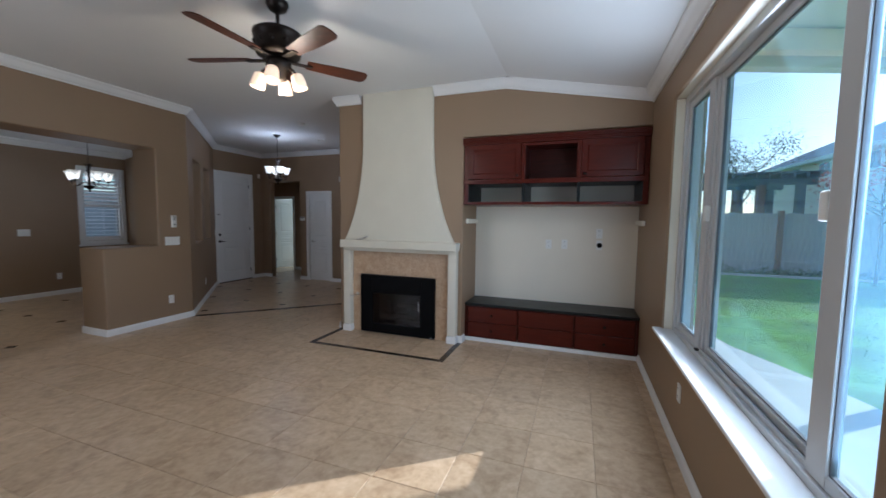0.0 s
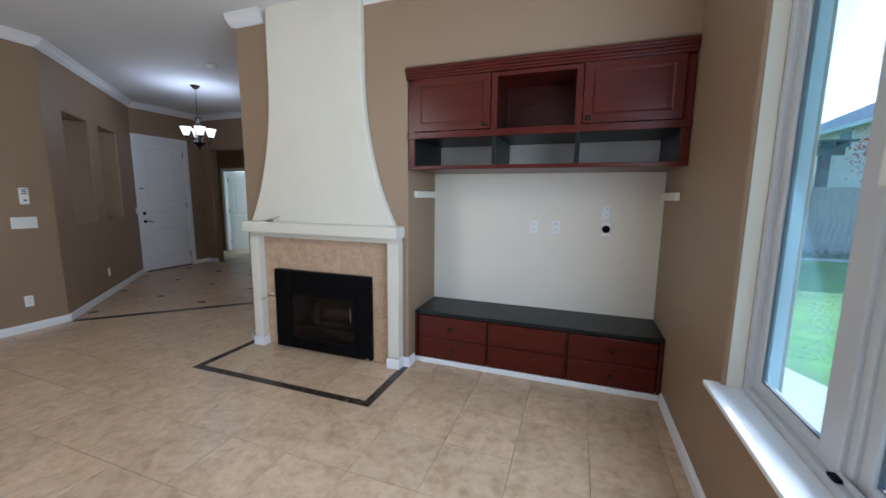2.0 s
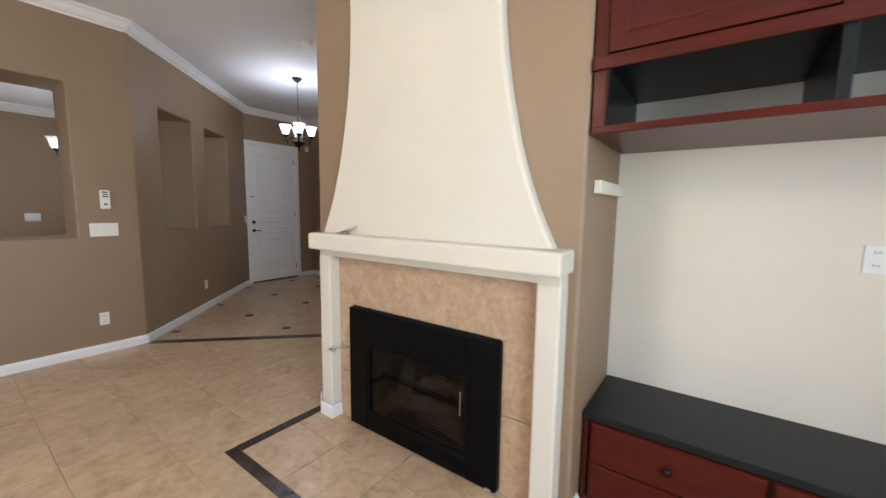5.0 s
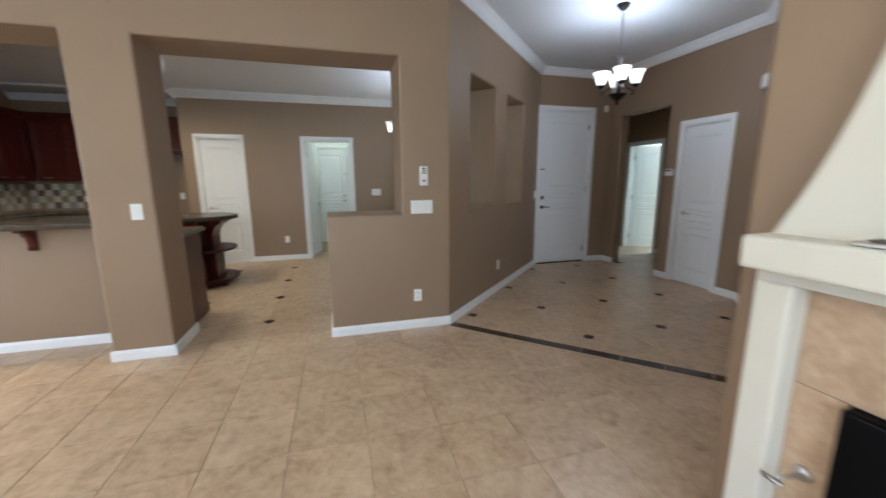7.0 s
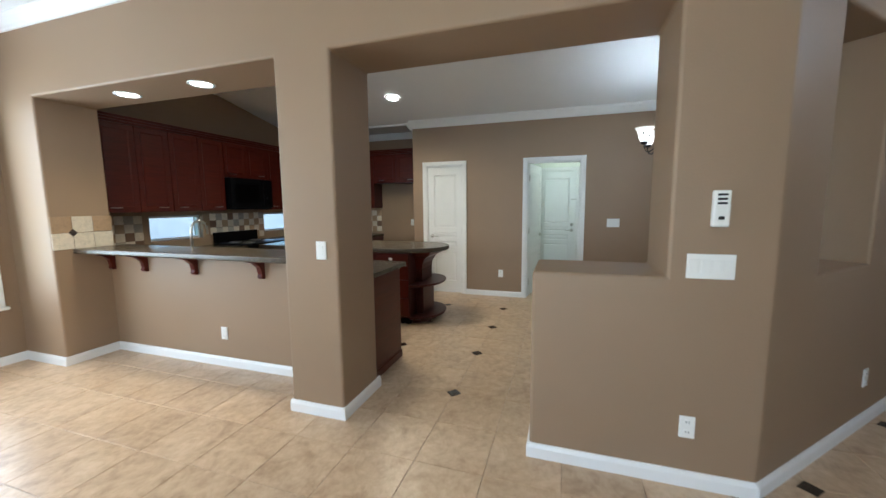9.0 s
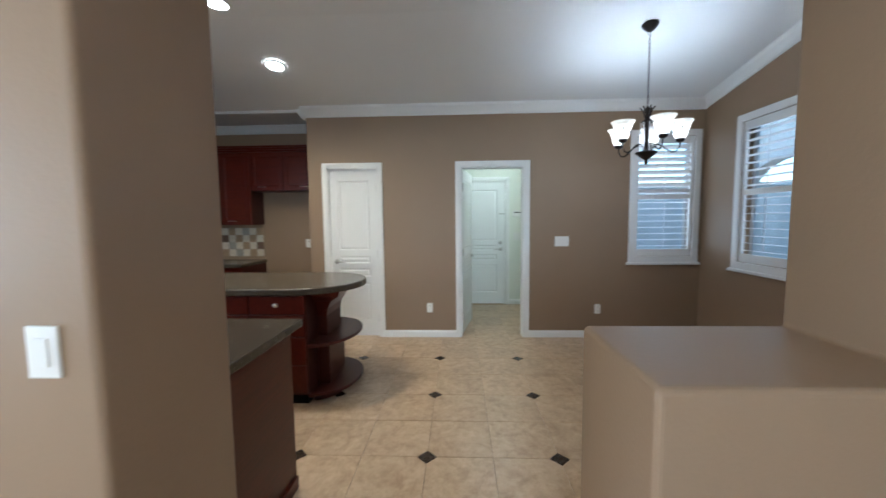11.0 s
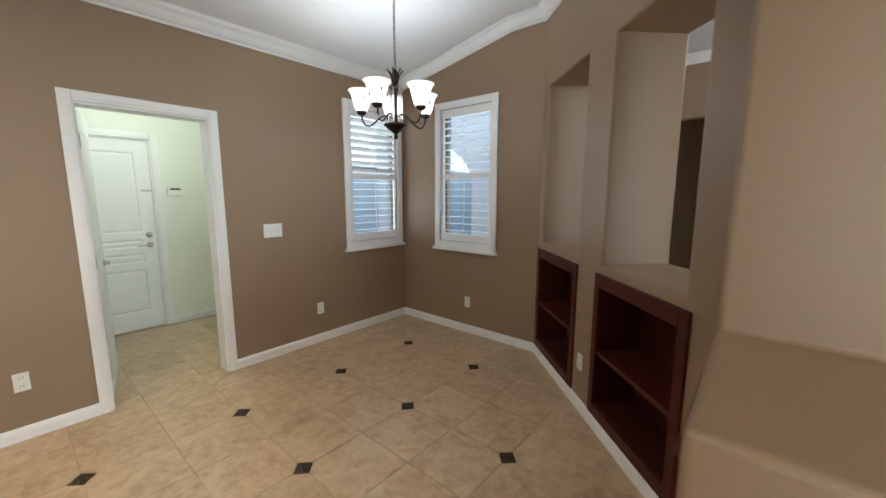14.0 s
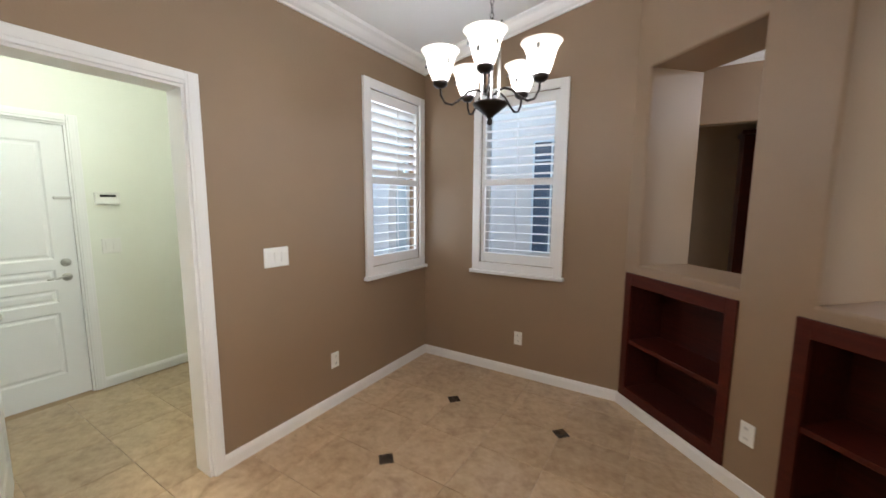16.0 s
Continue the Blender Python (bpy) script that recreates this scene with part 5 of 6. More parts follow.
def chandelier(name, at, ceiling_z, arms, radius, phase, mat, watts, label, leaves=True, k=1.0, light_color=(1.0, 0.94, 0.85)):
    """at: the lowest point of the finial."""
    root = thing(name, label, "chandelier", at)
    part("finial", lathe([(0, 0), (0.012, 0.006), (0.016, 0.02), (0.010, 0.032), (0.02, 0.045), (0.05, 0.068), (0.082, 0.095), (0.086, 0.104), (0.07, 0.11), (0.03, 0.115), (0.02, 0.13)], 24), M_BRONZE, root, "dark bronze bowl finial", True)
    part("column", lathe([(0.018, 0.11), (0.013, 0.2), (0.016, 0.3), (0.022, 0.33), (0.05, 0.35), (0.05, 0.358), (0.02, 0.372), (0.014, 0.42), (0.022, 0.45), (0.008, 0.48), (0, 0.49)], 16), M_BRONZE, root, "dark bronze column", True)
    for i in range(6):
        a = math.tau * i / 6
        part("rod", tube([(0.05 * math.cos(a), 0.05 * math.sin(a), 0.105), (0.046 * math.cos(a), 0.046 * math.sin(a), 0.2), (0.044 * math.cos(a), 0.044 * math.sin(a), 0.355)], 0.006, 6), M_STEEL, root)
        part("leaf", tube([(0.016 * math.cos(a), 0.016 * math.sin(a), 0.38), (0.03 * math.cos(a), 0.03 * math.sin(a), 0.44), (0.055 * math.cos(a), 0.055 * math.sin(a), 0.475), (0.062 * math.cos(a), 0.062 * math.sin(a), 0.462)], [0.006, 0.006, 0.005, 0.002], 6), M_BRONZE, root)
    for i in range(arms):
        a = radians(phase) + math.tau * i / arms
        c, s = math.cos(a), math.sin(a)
        arm = part("arm", tube([(r * c, r * s, z) for r, z in ((0.03, 0.155), (0.07, 0.168), (0.11, 0.155), (0.15, 0.118), (radius * 0.77, 0.094), (radius * 0.90, 0.10), (radius * 0.985, 0.135), (radius, 0.178))], 0.0058, 8), M_BRONZE, root, "curved dark bronze arm", True)
        part("cup", lathe([(0, 0.166), (0.02, 0.170), (0.034, 0.182), (0.037, 0.198), (0.028, 0.2)], 18, at=(radius * c, radius * s, 0)), M_BRONZE, arm, smooth=True)
        glass_shade(root, (radius * c, radius * s, 0.196), 1.05 * k, mat, leaves)
        bulb("chandelier_bulb", (at[0] + radius * c, at[1] + radius * s, at[2] + (0.265 if leaves else 0.45)), watts, light_color, 0.05)
    chain(root, 0.49, ceiling_z - at[2] - 0.05)
    part("canopy", lathe([(0.012, -0.055), (0.03, -0.045), (0.055, -0.02), (0.066, 0.0), (0.066, 0.012), (0, 0.012)], 20, at=(0, 0, ceiling_z - at[2])), M_BRONZE, root, "dark bronze ceiling canopy", True)
    return root


chandelier("dining_chandelier", (-7.83, 3.93, 1.885), 3.012, 5, 0.245, -71, M_SHADE, 1.7, "dark bronze chandelier with five lit glass shades", light_color=(0.88, 0.93, 1.0))
chandelier("foyer_chandelier", (-5.40, 5.65, 2.12), 3.05, 4, 0.16, -30, M_SHADE_COOL, 1.7, "small dark bronze chandelier with lit white shades", False, 0.86, (0.80, 0.86, 1.0))

fan = thing("ceiling_fan", "bronze ceiling fan with five dark blades and lamps", "ceiling fan", (-2.08, 2.20, 3.05))
part("canopy", lathe([(0.0, 0.004), (0.075, 0.004), (0.078, -0.02), (0.06, -0.055), (0.025, -0.075), (0.016, -0.08)], 24), M_BRONZE, fan, smooth=True)
part("downrod", lathe([(0.014, -0.07), (0.014, -0.2)], 12), M_BRONZE, fan, smooth=True)
part("motor", lathe([(0.016, -0.17), (0.035, -0.175), (0.04, -0.195), (0.06, -0.205), (0.15, -0.213), (0.172, -0.227), (0.172, -0.25), (0.162, -0.262), (0.166, -0.30), (0.158, -0.35), (0.15, -0.375), (0.10, -0.39), (0.06, -0.395)], 28), M_BRONZE, fan, "ornate dark bronze motor housing", True)
for i in range(12):
    a = math.tau * i / 12
    part("motor_boss", lathe([(0, -0.02), (0.014, -0.014), (0.017, 0.0), (0.014, 0.014), (0, 0.02)], 10, at=(0.158 * math.cos(a), 0.158 * math.sin(a), -0.31)), M_BRONZE, fan, smooth=True)
part("light_kit", lathe([(0.06, -0.39), (0.085, -0.41), (0.09, -0.45), (0.07, -0.48), (0.055, -0.49), (0.055, -0.54), (0.03, -0.56), (0.0, -0.565)], 24), M_BRONZE, fan, smooth=True)
M_BLADE = wood("dark_walnut_blade", (0.040, 0.013, 0.007), (0.095, 0.03, 0.015), 0.4, (2, 30, 30))
for i in range(5):
    a = 52 + 72 * i
    iron = part("blade_iron", turned(box(0.09, 0.24, -0.022, 0.022, -0.412, -0.402, 0.003), pose(0, 0, 0, 0, 0, a)), M_BRONZE, fan)
    outline = [(0.2, -0.05), (0.45, -0.066), (0.64, -0.068), (0.665, -0.05), (0.675, 0.0), (0.665, 0.05), (0.64, 0.068), (0.45, 0.066), (0.2, 0.05)]
    part("blade", turned(prism(outline, -0.004, 0.004, 0.002), pose(0, 0, 0, 0, 0, a) @ pose(0, 0, -0.398, -12, 0, 0)), M_BLADE, fan, "dark walnut fan blade")
for i in range(4):
    a = radians(25 + 90 * i)
    c, s = math.cos(a), math.sin(a)
    part("lamp_arm", tube([(0.05 * c, 0.05 * s, -0.45), (0.10 * c, 0.10 * s, -0.475), (0.12 * c, 0.12 * s, -0.50)], 0.011), M_BRONZE, fan, smooth=True)
    bm = lathe([(0.02, 0.0), (0.036, -0.008), (0.044, -0.028), (0.048, -0.062), (0.051, -0.112), (0.047, -0.112), (0.044, -0.062), (0.036, -0.024)], 20)
    part("shade", turned(bm, pose(0.125 * c, 0.125 * s, -0.50, 0, 0, math.degrees(a)) @ pose(0, 0, 0, 0, -16, 0)), M_AMBER, fan, "lit amber-white glass shade", True)
    part("bulb", lathe([(0, -0.03), (0.02, -0.045), (0.03, -0.075), (0.022, -0.1), (0, -0.107)], 12, at=(0.138 * c, 0.138 * s, -0.505)), M_LED, fan, "glowing bulb", True)
bulb("fan_bulb", (-2.08, 2.20, 2.36), 14, (1.0, 0.84, 0.62), 0.08)

# ---- ceiling fittings ----


def downlight(at, tilt=0):
    root = thing("downlight", "lit white recessed ceiling downlight", "downlight", at, group="recessed downlights")
    root.matrix_world = pose(*at, 0, tilt, 0)
    part("trim_ring", lathe([(0.075, 0.004), (0.098, 0.004), (0.098, -0.004), (0.09, -0.008), (0.075, -0.004)], 24), M_WHITE, root, smooth=True)
    part("lens", lathe([(0, -0.001), (0.076, -0.001), (0.076, 0.003), (0, 0.003)], 24), M_LED, root, "glowing lens")


def spot(name, at, watts, cone, color):
    ob = new(name, bpy.data.lights.new(name, "SPOT"))
    ob.data.energy, ob.data.spot_size, ob.data.spot_blend, ob.data.shadow_soft_size, ob.data.color = watts, radians(cone), 0.9, 0.18, color
    ob.location = at


for x, y, z, t in ((-5.6, 0.22, 2.40, 0), (-5.6, -0.61, 2.40, 0), (-7.4, 0.58, 3.05, 0), (-8.21, 0.61, 2.927, -11.4)):
    downlight((x, y, z - 0.001), t)
    spot("downlight_beam", (x, y, z - 0.03), 18 if t else (64 if x < -7 else 20), 160 if x < -7 and not t else 130, (1.0, 0.83, 0.58) if x < -7 else (1.0, 0.77, 0.48))
sm = thing("smoke_detector", "round white smoke detector on the ceiling", "smoke detector", (-4.35, 5.08, 3.05))
part("body", lathe([(0, 0.002), (0.06, 0.002), (0.062, -0.012), (0.05, -0.03), (0, -0.034)], 24), M_PLASTIC, sm, smooth=True)
sm2 = thing("ceiling_speaker", "small round white fitting on the foyer ceiling", "ceiling fitting", (-4.9, 6.3, 3.05))
part("body", lathe([(0, 0.002), (0.07, 0.002), (0.07, -0.008), (0.05, -0.02), (0, -0.022)], 24), M_PLASTIC, sm2, smooth=True)
vt = thing("ceiling_vent", "slotted metal ceiling vent in the kitchen", "vent", (-6.9, -0.9, 3.05))
part("frame", box(-0.16, 0.16, -0.09, 0.09, -0.008, 0.002, 0.003), M_WHITE, vt)
for k in range(6):
    part("slat", box(-0.14, 0.14, -0.075 + k * 0.026, -0.062 + k * 0.026, -0.012, -0.007, 0.001), M_VOID, vt)
hcab = thing("hall_cabinet", "tall dark cherry cabinet with a white knob in the hall", "cabinet", (-6.2, 8.6, 0))
part("body", box(-0.16, 0.22, -0.42, -0.001, 0.0, 2.36, 0.006), M_CHERRY, hcab)
part("crown", box(-0.19, 0.23, -0.45, -0.001, 2.3605, 2.41, 0.01), M_CHERRY, hcab)
part("knob", lathe([(0, -0.02), (0.02, 0), (0, 0.02)], 10, at=(0.05, -0.435, 1.9)), M_PLASTIC, hcab)

# ---- outdoors ----
M_GRASS = mottled("grass", (0.12, 0.285, 0.03), 0.9, 0.9, 0.45, 0.8, 60)
M_CONC = mottled("concrete", (0.56, 0.54, 0.50), 0.85, 2.5, 0.08, 0.35, 70)
M_FENCE = mottled("weathered_fence_wood", (0.44, 0.40, 0.37), 0.85, 4, 0.28, 0.4, 50, 0.0, (6, 6, 0.6))
M_POST = wood("red_cedar_post", (0.20, 0.10, 0.06), (0.30, 0.16, 0.10), 0.8, (8, 8, 1))
M_STUCCO = mottled("pale_stucco", (0.84, 0.70, 0.61), 0.9, 2, 0.05, 0.5, 40)
M_ROOF = mottled("grey_roof_tile", (0.31, 0.32, 0.34), 0.85, 3, 0.2, 0.5, 20)
M_PERGOLA = wood("dark_pergola_wood", (0.11, 0.10, 0.10), (0.18, 0.165, 0.155), 0.8, (1, 12, 12))
M_LEAF = mottled("green_leaf", (0.11, 0.14, 0.07), 0.7, 3, 0.35, 0.1, 30)
M_REDLEAF = mottled("red_leaf", (0.52, 0.12, 0.08), 0.7, 3, 0.3, 0.1, 30)
M_BARK = mottled("bark", (0.12, 0.085, 0.06), 0.9, 8, 0.3, 0.6, 30)
M_BLOCK = mottled("grey_block_wall", (0.21, 0.215, 0.25), 0.9, 2, 0.08, 0.4, 50)
M_DARKPANE = mottled("dark_far_glass", (0.10, 0.13, 0.17), 0.12, 2, 0.1, 0.02, 30)
ground = tagged(link("ground", box(-400, 400, -400, 400, -0.9, -0.155), M_GRASS), "green lawn around the house", "ground", kind="structure")
path = [(0.9, -3), (3.1, -3), (2.95, 0.0), (2.85, 2.5), (2.6, 4.0), (2.35, 4.8), (1.95, 5.7), (1.7, 7.0), (1.7, 12.0), (0.9, 12.0)]
tagged(link("pavement", prism(path, -0.16, -0.10, 0.0), M_CONC), "pale concrete path beside the lawn", "path", kind="structure")
rng = np.random.default_rng(7)
n = 70000
gx, gy = rng.uniform(1.8, 10.5, n), 2.0 + 12.0 * rng.random(n) ** 0.8
keep = (gx > 3.05) | ((gy > 5.0) & (gx > 2.5)) | (gy > 6.0) & (gx > 2.0)
gx, gy = gx[keep], gy[keep]
n = len(gx)
ga, gw, gh = rng.uniform(0, math.tau, n), rng.uniform(0.006, 0.014, n), rng.uniform(0.005, 0.013, n)
low = np.full(n, -0.157)
verts = np.stack([np.stack([gx - np.cos(ga) * gw, gy - np.sin(ga) * gw, low], 1), np.stack([gx + np.cos(ga) * gw, gy + np.sin(ga) * gw, low], 1),
                  np.stack([gx + rng.uniform(-0.03, 0.03, n), gy + rng.uniform(-0.03, 0.03, n), low + gh], 1)], 1).reshape(-1, 3)
me = bpy.data.meshes.new("lawn_grass")
me.from_pydata(verts.tolist(), [], np.arange(3 * n).reshape(-1, 3).tolist())
me.materials.append(M_GRASS)
tagged(new("lawn_grass", me), "short green grass blades on the lawn", "grass", kind="stuff")

# board fence along the garden
fence = thing("fence", "weathered grey wooden board fence", "fence", (0, 15, -0.155))
rng = random.Random(3)
board = bpy.data.meshes.new("board")
b = box(-0.072, 0.072, -0.01, 0.01, 0.02, 1.98, 0.004, seg=1)
b.to_mesh(board)
b.free()
board.materials.append(M_FENCE)
for k in range(130):
    ob = new("board", board)
    ob.parent = fence
    ob.location = (-2.0 + k * 0.147, rng.uniform(-0.006, 0.006), rng.uniform(-0.02, 0.02))
for k in range(8):
    part("post", box(-1.3 + k * 2.45, -1.16 + k * 2.45, -0.10, 0.04, 0.0, 2.06, 0.006), M_POST if k == 3 else M_FENCE, fence)
for z in (0.35, 1.0, 1.65):
    part("rail", box(-2.0, 17.1, -0.05, -0.012, z, z + 0.09, 0.004), M_FENCE, fence)
hedge = bmesh.new()
for k in range(1800):
    x, y, z = rng.uniform(0, 16), rng.gauss(14.55, 0.13), -0.15 + abs(rng.gauss(0, 0.12))
    a, r = rng.uniform(0, math.tau), rng.uniform(0.03, 0.07)
    v = [hedge.verts.new((x + r * math.cos(a + q), y + 0.4 * r * math.sin(a + q), z + r * math.sin(q * 1.3))) for q in (0, 1.6, 3.1, 4.7)]
    hedge.faces.new(v)
tagged(link("ground_cover", hedge, M_LEAF), "low green ground cover along the fence", "plants", kind="stuff")
kerb = tagged(link("trim", box(-1, 16, 14.1, 14.2, -0.16, -0.09, 0.01), M_CONC), "low concrete edging of the planting bed", "edging", kind="structure")

# pergola behind the fence
pg = thing("pergola", "dark wooden pergola beyond the fence", "pergola", (7.1, 19.0, -0.15))
for x in (-0.1, 1.2):
    for y in (0, 2.6):
        part("post", box(x - 0.13, x + 0.13, y - 0.13, y + 0.13, 0, 3.2, 0.01), M_POST if x < 0 else M_PERGOLA, pg)
for y in (-0.05, 2.65):
    part("beam", box(-3.4, 1.7, y - 0.06, y + 0.06, 3.2, 3.45, 0.01), M_PERGOLA, pg)
for k in range(13):
    part("rafter", box(-3.3 + k * 0.4, -3.22 + k * 0.4, -0.6, 3.2, 3.45, 3.62, 0.01), M_PERGOLA, pg)
part("roof_boards", box(-3.5, 1.8, -0.65, 3.25, 3.62, 3.68, 0.01), M_PERGOLA, pg)


def tree(name, at, height, spread, mat, n, label, seed, trunk=0.09, fork=0.4, leaf=1.0):
    """Trunk, limbs and a loose crown of small leaf clumps."""
    r = random.Random(seed)
    root = thing(name, label, "tree", at)
    top = height * 0.62
    bm = tube([(0, 0, 0), (0.04, 0.02, top * 0.5), (0.0, 0.05, top)], [trunk, trunk * 0.75, trunk * 0.45], 10)
    tips = []
    for i in range(9):
        a, z0 = r.uniform(0, math.tau), r.uniform(height * fork, top)
        e = (spread * r.uniform(0.45, 0.9) * math.cos(a), spread * r.uniform(0.45, 0.9) * math.sin(a), z0 + height * r.uniform(0.12, 0.36))
        tube([(0, 0, z0), (e[0] * 0.5, e[1] * 0.5, z0 + (e[2] - z0) * 0.35), e], [trunk * 0.4, trunk * 0.25, trunk * 0.08], 6, bm)
        tips.append(Vector(e))
    part("trunk", bm, M_BARK, root, "brown branching trunk", True)
    bm = bmesh.new()
    for k in range(n):
        c = r.choice(tips) + Vector((r.gauss(0, spread * 0.2), r.gauss(0, spread * 0.2), r.gauss(0, height * 0.07)))
        q = Euler((r.uniform(0, 6), r.uniform(0, 6), r.uniform(0, 6))).to_matrix()
        s = leaf * r.uniform(0.05, 0.12) * (0.6 + spread * 0.12)
        bm.faces.new([bm.verts.new(c + q @ Vector(p) * s) for p in ((0, -1, 0), (0.5, 0, 0.12), (0, 1, 0), (-0.5, 0, 0.12))])
    part("crown", bm, mat, root, "loose crown of small leaves")
    return root


tree("tree", (9.0, 27.0, -0.15), 6.9, 2.3, M_LEAF, 5200, "green tree with an open crown beyond the fence", 11, 0.16, leaf=0.7)
tree("maple", (7.6, 13.3, -0.15), 4.0, 1.2, M_REDLEAF, 1700, "young maple with sparse red leaves by the fence", 12, 0.05, leaf=0.55)

# neighbouring house
nh = thing("house", "pale stucco house with a grey hipped roof beyond the fence", "house", (16.5, 26.0, -0.15))
part("wall", box(-4.5, 4.5, -9.0, 7.0, 0, 5.05), M_STUCCO, nh, "pale stucco walls")
bm = bmesh.new()
e = [bm.verts.new(p) for p in ((-5.0, -9.5, 5.05), (5.0, -9.5, 5.05), (5.0, 7.5, 5.05), (-5.0, 7.5, 5.05))]
t = [bm.verts.new(p) for p in ((0, -4.5, 7.7), (0, 2.5, 7.7))]
for f in ((e[0], e[1], t[0]), (e[1], e[2], t[1], t[0]), (e[2], e[3], t[1]), (e[3], e[0], t[0], t[1]), e[::-1]):
    bm.faces.new(f)
bmesh.ops.recalc_face_normals(bm, faces=list(bm.faces))
roof = part("roof", bm, M_ROOF, nh, "grey tiled hipped roof")
part("fascia", box(-5.06, -5.0, -9.5, 7.5, 4.9, 5.08), M_WHITE, nh, "white fascia board")
part("fascia", box(-5.0, 5.0, -9.56, -9.5, 4.9, 5.08), M_WHITE, nh, "white fascia board")
for y in (2.1, -0.7, -4.2):
    w = part("window", box(-4.56, -4.5, y - 0.5, y + 0.5, 4.05, 4.9), M_WHITE, nh, "white framed window")
    part("pane", box(-4.58, -4.55, y - 0.42, y - 0.03, 4.12, 4.82), M_DARKPANE, w)
    part("pane", box(-4.58, -4.55, y + 0.03, y + 0.42, 4.12, 4.82), M_DARKPANE, w)

# patio cover outside the living room
pc = thing("patio_cover", "cream patio cover beam and roof outside the window", "patio cover", (1.75, 4.4, 0), 20)
part("beam", box(-0.75, 2.6, -0.07, 0.07, 2.92, 3.06, 0.008), M_WHITE, pc, "white painted fascia beam")
part("beam", box(-0.72, 2.6, -0.32, -0.2, 2.96, 3.14, 0.008), M_STUCCO, pc, "cream beam")
part("roof_panel", box(-0.7, 2.7, -1.3, 0.12, 3.15, 3.22), M_WHITE, pc)
part("post", box(2.4, 2.54, -0.07, 0.07, -0.15, 2.92, 0.008), M_WHITE, pc)
# unseen two-storey block, added only to shade the porch walk and garden wall
tagged(link("wall_sun_blocker", box(-7.6, 0.6, 11.5, 16.0, -0.155, 6.2, 0.01), M_STUCCO), "unseen stucco block added to keep sun off the porch walk", "wall", kind="structure")
# porch outside the front door, seen through the shutters
pw = thing("porch_wall", "pinkish stucco porch wall with an arch", "porch", (-9.45, 7.3, -0.155))
arch = [(0.0, 0.0), (1.7, 0.0), (1.7, 3.3), (-2.4, 3.3), (-2.4, 0.0), (-1.7, 0.0), (-1.7, 1.75)] + [(-0.85 - 0.85 * math.cos(math.pi * i / 12), 1.75 + 0.72 * math.sin(math.pi * i / 12)) for i in range(1, 12)] + [(0.0, 1.75)]
bm = prism(arch, 0, 0.2)
part("wall", turned(bm, pose(0, 0, 0, 90)), M_STUCCO, pw, "pinkish stucco wall with a round arch")
w = part("window", box(0.80, 1.55, -0.22, -0.198, 1.0, 2.45, 0.004), M_DARKPANE, pw, "dark porch window")
for x in (0.80, 1.04, 1.29, 1.53):
    part("muntin", box(x - 0.012, x + 0.012, -0.235, -0.221, 1.0, 2.45), M_WHITE, w)
for k in range(7):
    part("muntin", box(0.80, 1.55, -0.234, -0.222, 1.0 + k * 0.24, 1.022 + k * 0.24), M_WHITE, w)
nw = thing("garden_wall", "pale concrete wall beside the neighbouring plot", "wall", (-12.4, 4.5, -0.155))
part("panel", box(-0.1, 0.1, -4, 7.1, 0, 2.2, 0.01), M_CONC, nw)
part("coping", box(-0.14, 0.14, -4, 7.1, 2.2005, 2.27, 0.01), M_CONC, nw)
tagged(link("pavement", prism([(-12.3, -1.0), (-9.3, -1.0), (-9.3, 5.35), (-7.6, 5.38), (-7.6, 12.0), (-14.3, 12.0), (-14.3, -1.0)], -0.16, -0.12), M_CONC), "pale concrete walk by the front porch", "path", kind="structure")
nw3 = thing("garden_wall", "pale concrete wall at the end of the porch walk", "wall", (-10.0, 11.5, -0.155))
part("panel", box(-2.3, 2.3, -0.1, 0.1, 0, 2.2, 0.01), M_CONC, nw3)
part("coping", box(-2.3, 2.3, -0.14, 0.14, 2.2005, 2.27, 0.01), M_CONC, nw3)
nw2 = thing("garden_wall", "grey painted block wall outside the kitchen windows", "wall", (-8.0, -6.6, -0.155))
part("panel", box(-14, 4, -0.1, 0.1, 0, 2.1, 0.01), M_BLOCK, nw2)
part("coping", box(-14, 4, -0.14, 0.14, 2.1005, 2.17, 0.01), M_CONC, nw2)

# ---- backsplash tiles ----
sp = thing("backsplash", "checkered brown and cream stone backsplash tiles", "backsplash", (0, 0, 0))
rng = random.Random(9)
shapes = []
for mt in SPLASH:
    me = bpy.data.meshes.new("tile")
    b = box(-0.0485, 0.0485, -0.008, 0.0, -0.0485, 0.0485, 0.002, seg=1)
    b.to_mesh(me)
    b.free()
    me.materials.append(mt)
    shapes.append(me)
for i in range(38):
    for k in range(4):
        x, z = -5.90 - i * 0.1, 1.005 + k * 0.1
        if 1.0 < z < 1.37 and (-7.31 < x < -6.47 or -9.16 < x < -8.31):
            continue
        ob = new("tile", shapes[(i + k) % 2 * (1 + rng.randrange(3)) if (i + k) % 2 else 0])
        ob.parent, ob.matrix_world = sp, pose(x, -1.899, z, 0, 0, 180)
for i in range(15):
    for k in range(4):
        ob = new("tile", shapes[(1 + rng.randrange(3)) if (i + k) % 2 else 0])
        ob.parent, ob.matrix_world = sp, pose(-9.729, -1.84 + i * 0.1, 1.005 + k * 0.1, 0, 0, 90)
jt = thing("backsplash", "cream stone tiles with a green diamond by the bar", "backsplash", (-5.6, -1.41, 1.075))
for i in range(3):
    for k in range(2):
        part("tile", box(-0.24 + i * 0.16, -0.084 + i * 0.16, 0.0, 0.008, k * 0.152, k * 0.152 + 0.148, 0.002, seg=1), SPLASH[(i + k) % 2 if i != 1 else 0], jt)
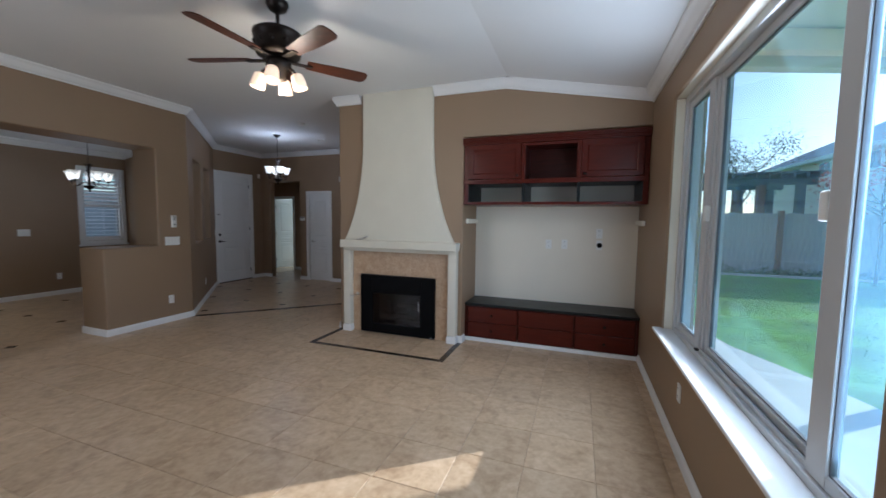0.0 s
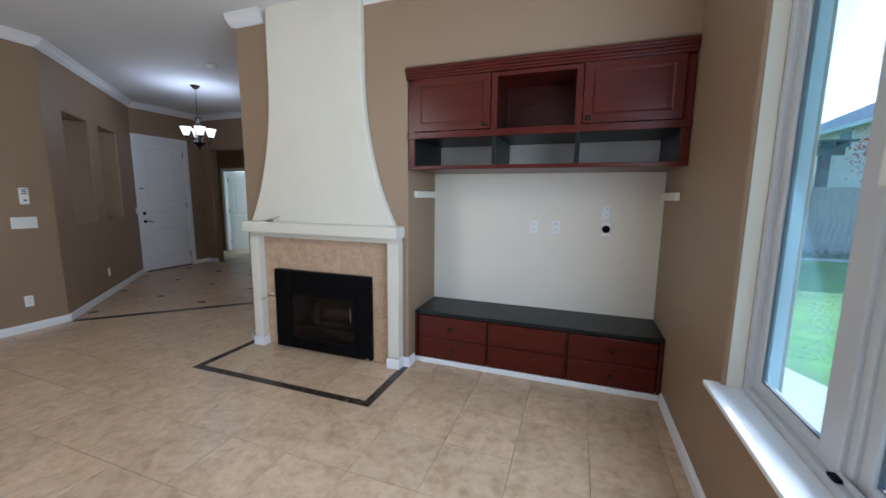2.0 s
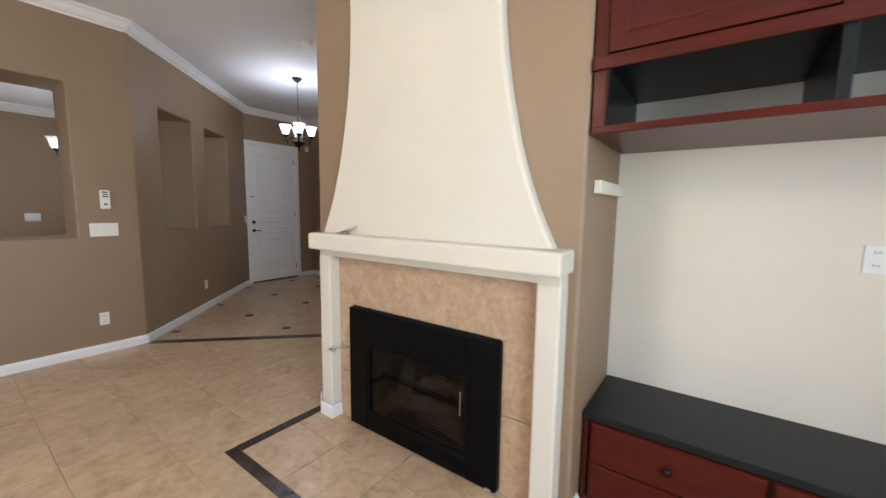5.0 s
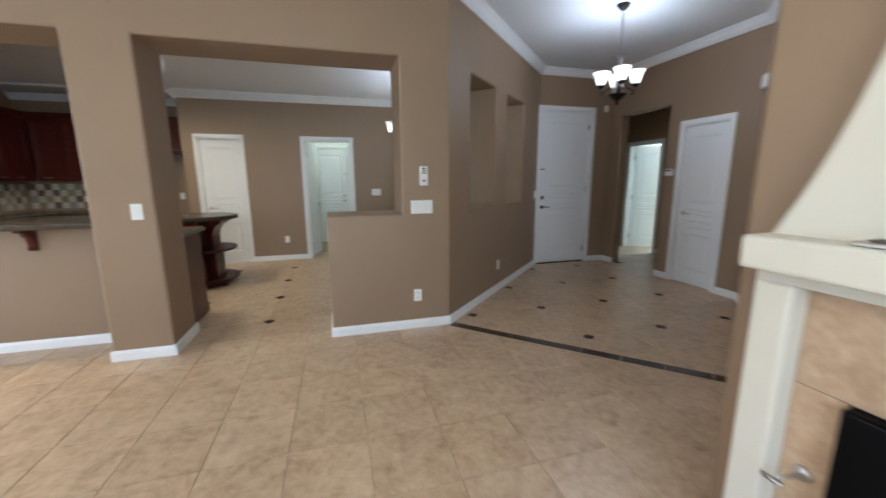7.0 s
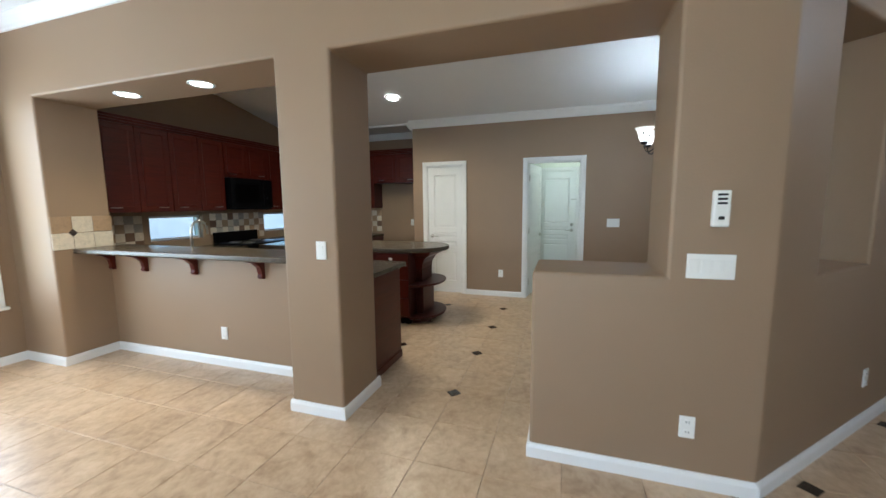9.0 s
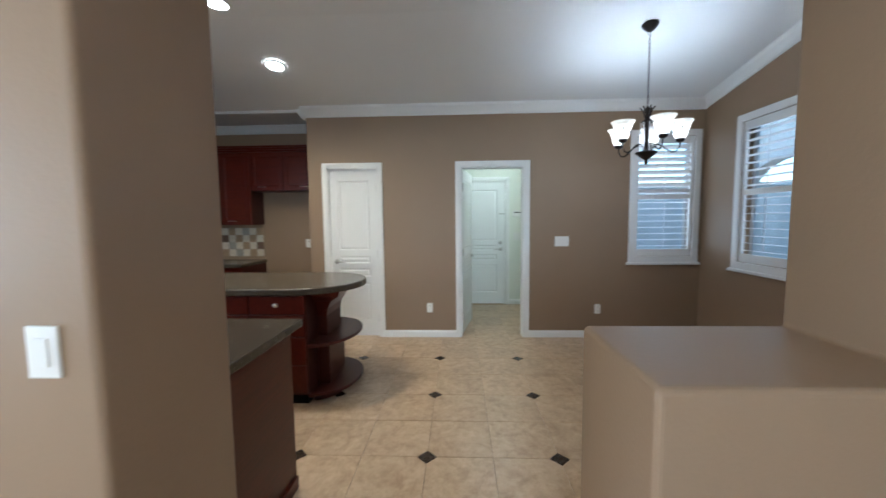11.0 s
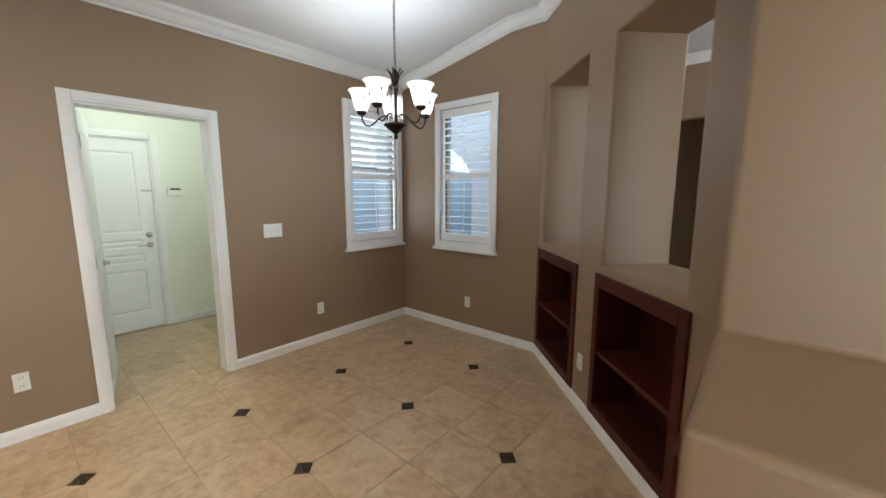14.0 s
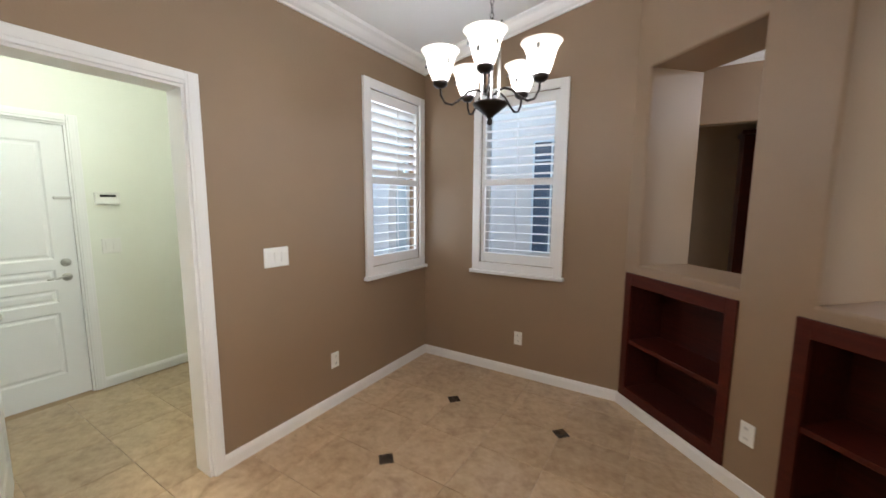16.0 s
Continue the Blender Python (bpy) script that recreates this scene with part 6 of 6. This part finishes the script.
part("inset_tile", turned(prism([(-0.035, 0), (0, -0.035), (0.035, 0), (0, 0.035)], 0, 0.004), pose(0.08, 0.0125, 0.15, 90)), M_TILE_DARK, jt, "dark green diamond tile")

# ---- floor tiles ----
def poly_area(p):
    return abs(sum(a[0] * b[1] - b[0] * a[1] for a, b in zip(p, p[1:] + p[:1]))) / 2


def inside_house(x, y):
    if x > 0.89 or y < -2.2 or x < -10.9:
        return False
    if x > -2.98 and y < 4.5:
        return True
    if x > -5.36:
        return y < 4.3 or (x + y < 2.3 and y < 7.3 and x < -2.75)
    if x < -9.25:
        return (1.5 < y < 4.1) or y < 0.53 and x > -9.73
    if y < 5.25:
        return True
    return x > -7.5 and y < 8.6


whole = bmesh.new()
tile_mesh(whole, [(-PX / 2 + 0.0012, -PY / 2 + 0.0012), (PX / 2 - 0.0012, -PY / 2 + 0.0012), (PX / 2 - 0.0012, PY / 2 - 0.0012), (-PX / 2 + 0.0012, PY / 2 - 0.0012)])
tile_data = bpy.data.meshes.new("tile")
whole.to_mesh(tile_data)
whole.free()
tile_data.materials.append(M_TILE)
rest = bmesh.new()
count = 0
for i in range(-17, 13):
    for j in range(-11, 17):
        cx, cy = OX + (i + 0.5) * PX, OY + (j + 0.5) * PY
        if not inside_house(cx, cy):
            continue
        near = (-4.9 < cx < 0.7 and 0.9 < cy < 4.1) or (-8.9 < cx < -5.5 and 1.6 < cy < 4.9) or (-6.8 < cx < -4.0 and 4.0 < cy < 6.2)
        polys = tile_outlines(i, j)
        for p in polys:
            if near and count < 290 and poly_area(p) > 0.05:
                count += 1
                if len(polys) == 1 and len(p) == 4 and poly_area(p) > 0.16:
                    ob = new("tile", tile_data)
                    ob.location = (cx, cy, 0)
                else:
                    bm = bmesh.new()
                    tile_mesh(bm, [(a - cx, b - cy) for a, b in p])
                    ob = link("tile", bm, M_TILE)
                    ob.location = (cx, cy, 0)
                ob.parent = floor
            else:
                tile_mesh(rest, p)
ob = link("far_tiles", rest, M_TILE, floor, "stone-look tiles further off")
ob["kind"] = "stuff"
inset = bmesh.new()
tile_mesh(inset, [(-D, 0), (0, -D), (D, 0), (0, D)])
inset_data = bpy.data.meshes.new("inset_tile")
inset.to_mesh(inset_data)
inset.free()
inset_data.materials.append(M_TILE_DARK)
for i in range(-15, 6):
    for j in range(-10, 14):
        x, y = OX + i * PX, OY + j * PY
        if inset_at(i, j) and inside_house(x, y):
            ob = new("inset_tile", inset_data)
            ob.location, ob.parent = (x, y, 0), floor
            ob["label"] = "dark slate diamond inset"
# dark border between living room and foyer
s = math.sqrt(0.5)
for k in range(9):
    a, b = k * 0.3 + 0.02, (k + 1) * 0.3 + 0.015
    bm = bmesh.new()
    tile_mesh(bm, [(-5.36 + a * s + 0.048 * s, 3.87 + a * s - 0.048 * s), (-5.36 + b * s + 0.048 * s, 3.87 + b * s - 0.048 * s),
                   (-5.36 + b * s - 0.048 * s, 3.87 + b * s + 0.048 * s), (-5.36 + a * s - 0.048 * s, 3.87 + a * s + 0.048 * s)])
    link("border_tile", bm, M_TILE_DARK, floor, "dark slate border tile")
# hearth: dark border round lighter tiles
hx0, hx1, hy0, hy1 = HEARTH
W = 0.064
for k in range(6):
    a = hx0 + (hx1 - hx0) * k / 6
    b = hx0 + (hx1 - hx0) * (k + 1) / 6
    bm = bmesh.new()
    tile_mesh(bm, [(a + 0.002, hy0), (b - 0.002, hy0), (b - 0.002, hy0 + W), (a + 0.002, hy0 + W)])
    link("border_tile", bm, M_TILE_DARK, floor, "dark slate border tile")
for x0 in (hx0, hx1 - W):
    for k in range(2):
        a = hy0 + W + 0.004 + (hy1 - hy0 - W) * k / 2
        b = hy0 + W + (hy1 - hy0 - W) * (k + 1) / 2
        bm = bmesh.new()
        tile_mesh(bm, [(x0, a), (x0 + W, a), (x0 + W, b), (x0, b)])
        link("border_tile", bm, M_TILE_DARK, floor, "dark slate border tile")
for k in range(4):
    a = hx0 + W + 0.004 + (hx1 - hx0 - 2 * W) * k / 4
    b = hx0 + W + (hx1 - hx0 - 2 * W) * (k + 1) / 4
    for y0, y1 in ((hy0 + W + 0.004, hy0 + W + 0.35), (hy0 + W + 0.354, hy1 + 0.02)):
        bm = bmesh.new()
        tile_mesh(bm, [(a, y0), (b - 0.002, y0), (b - 0.002, y1), (a, y1)])
        link("tile", bm, M_TILE, floor)
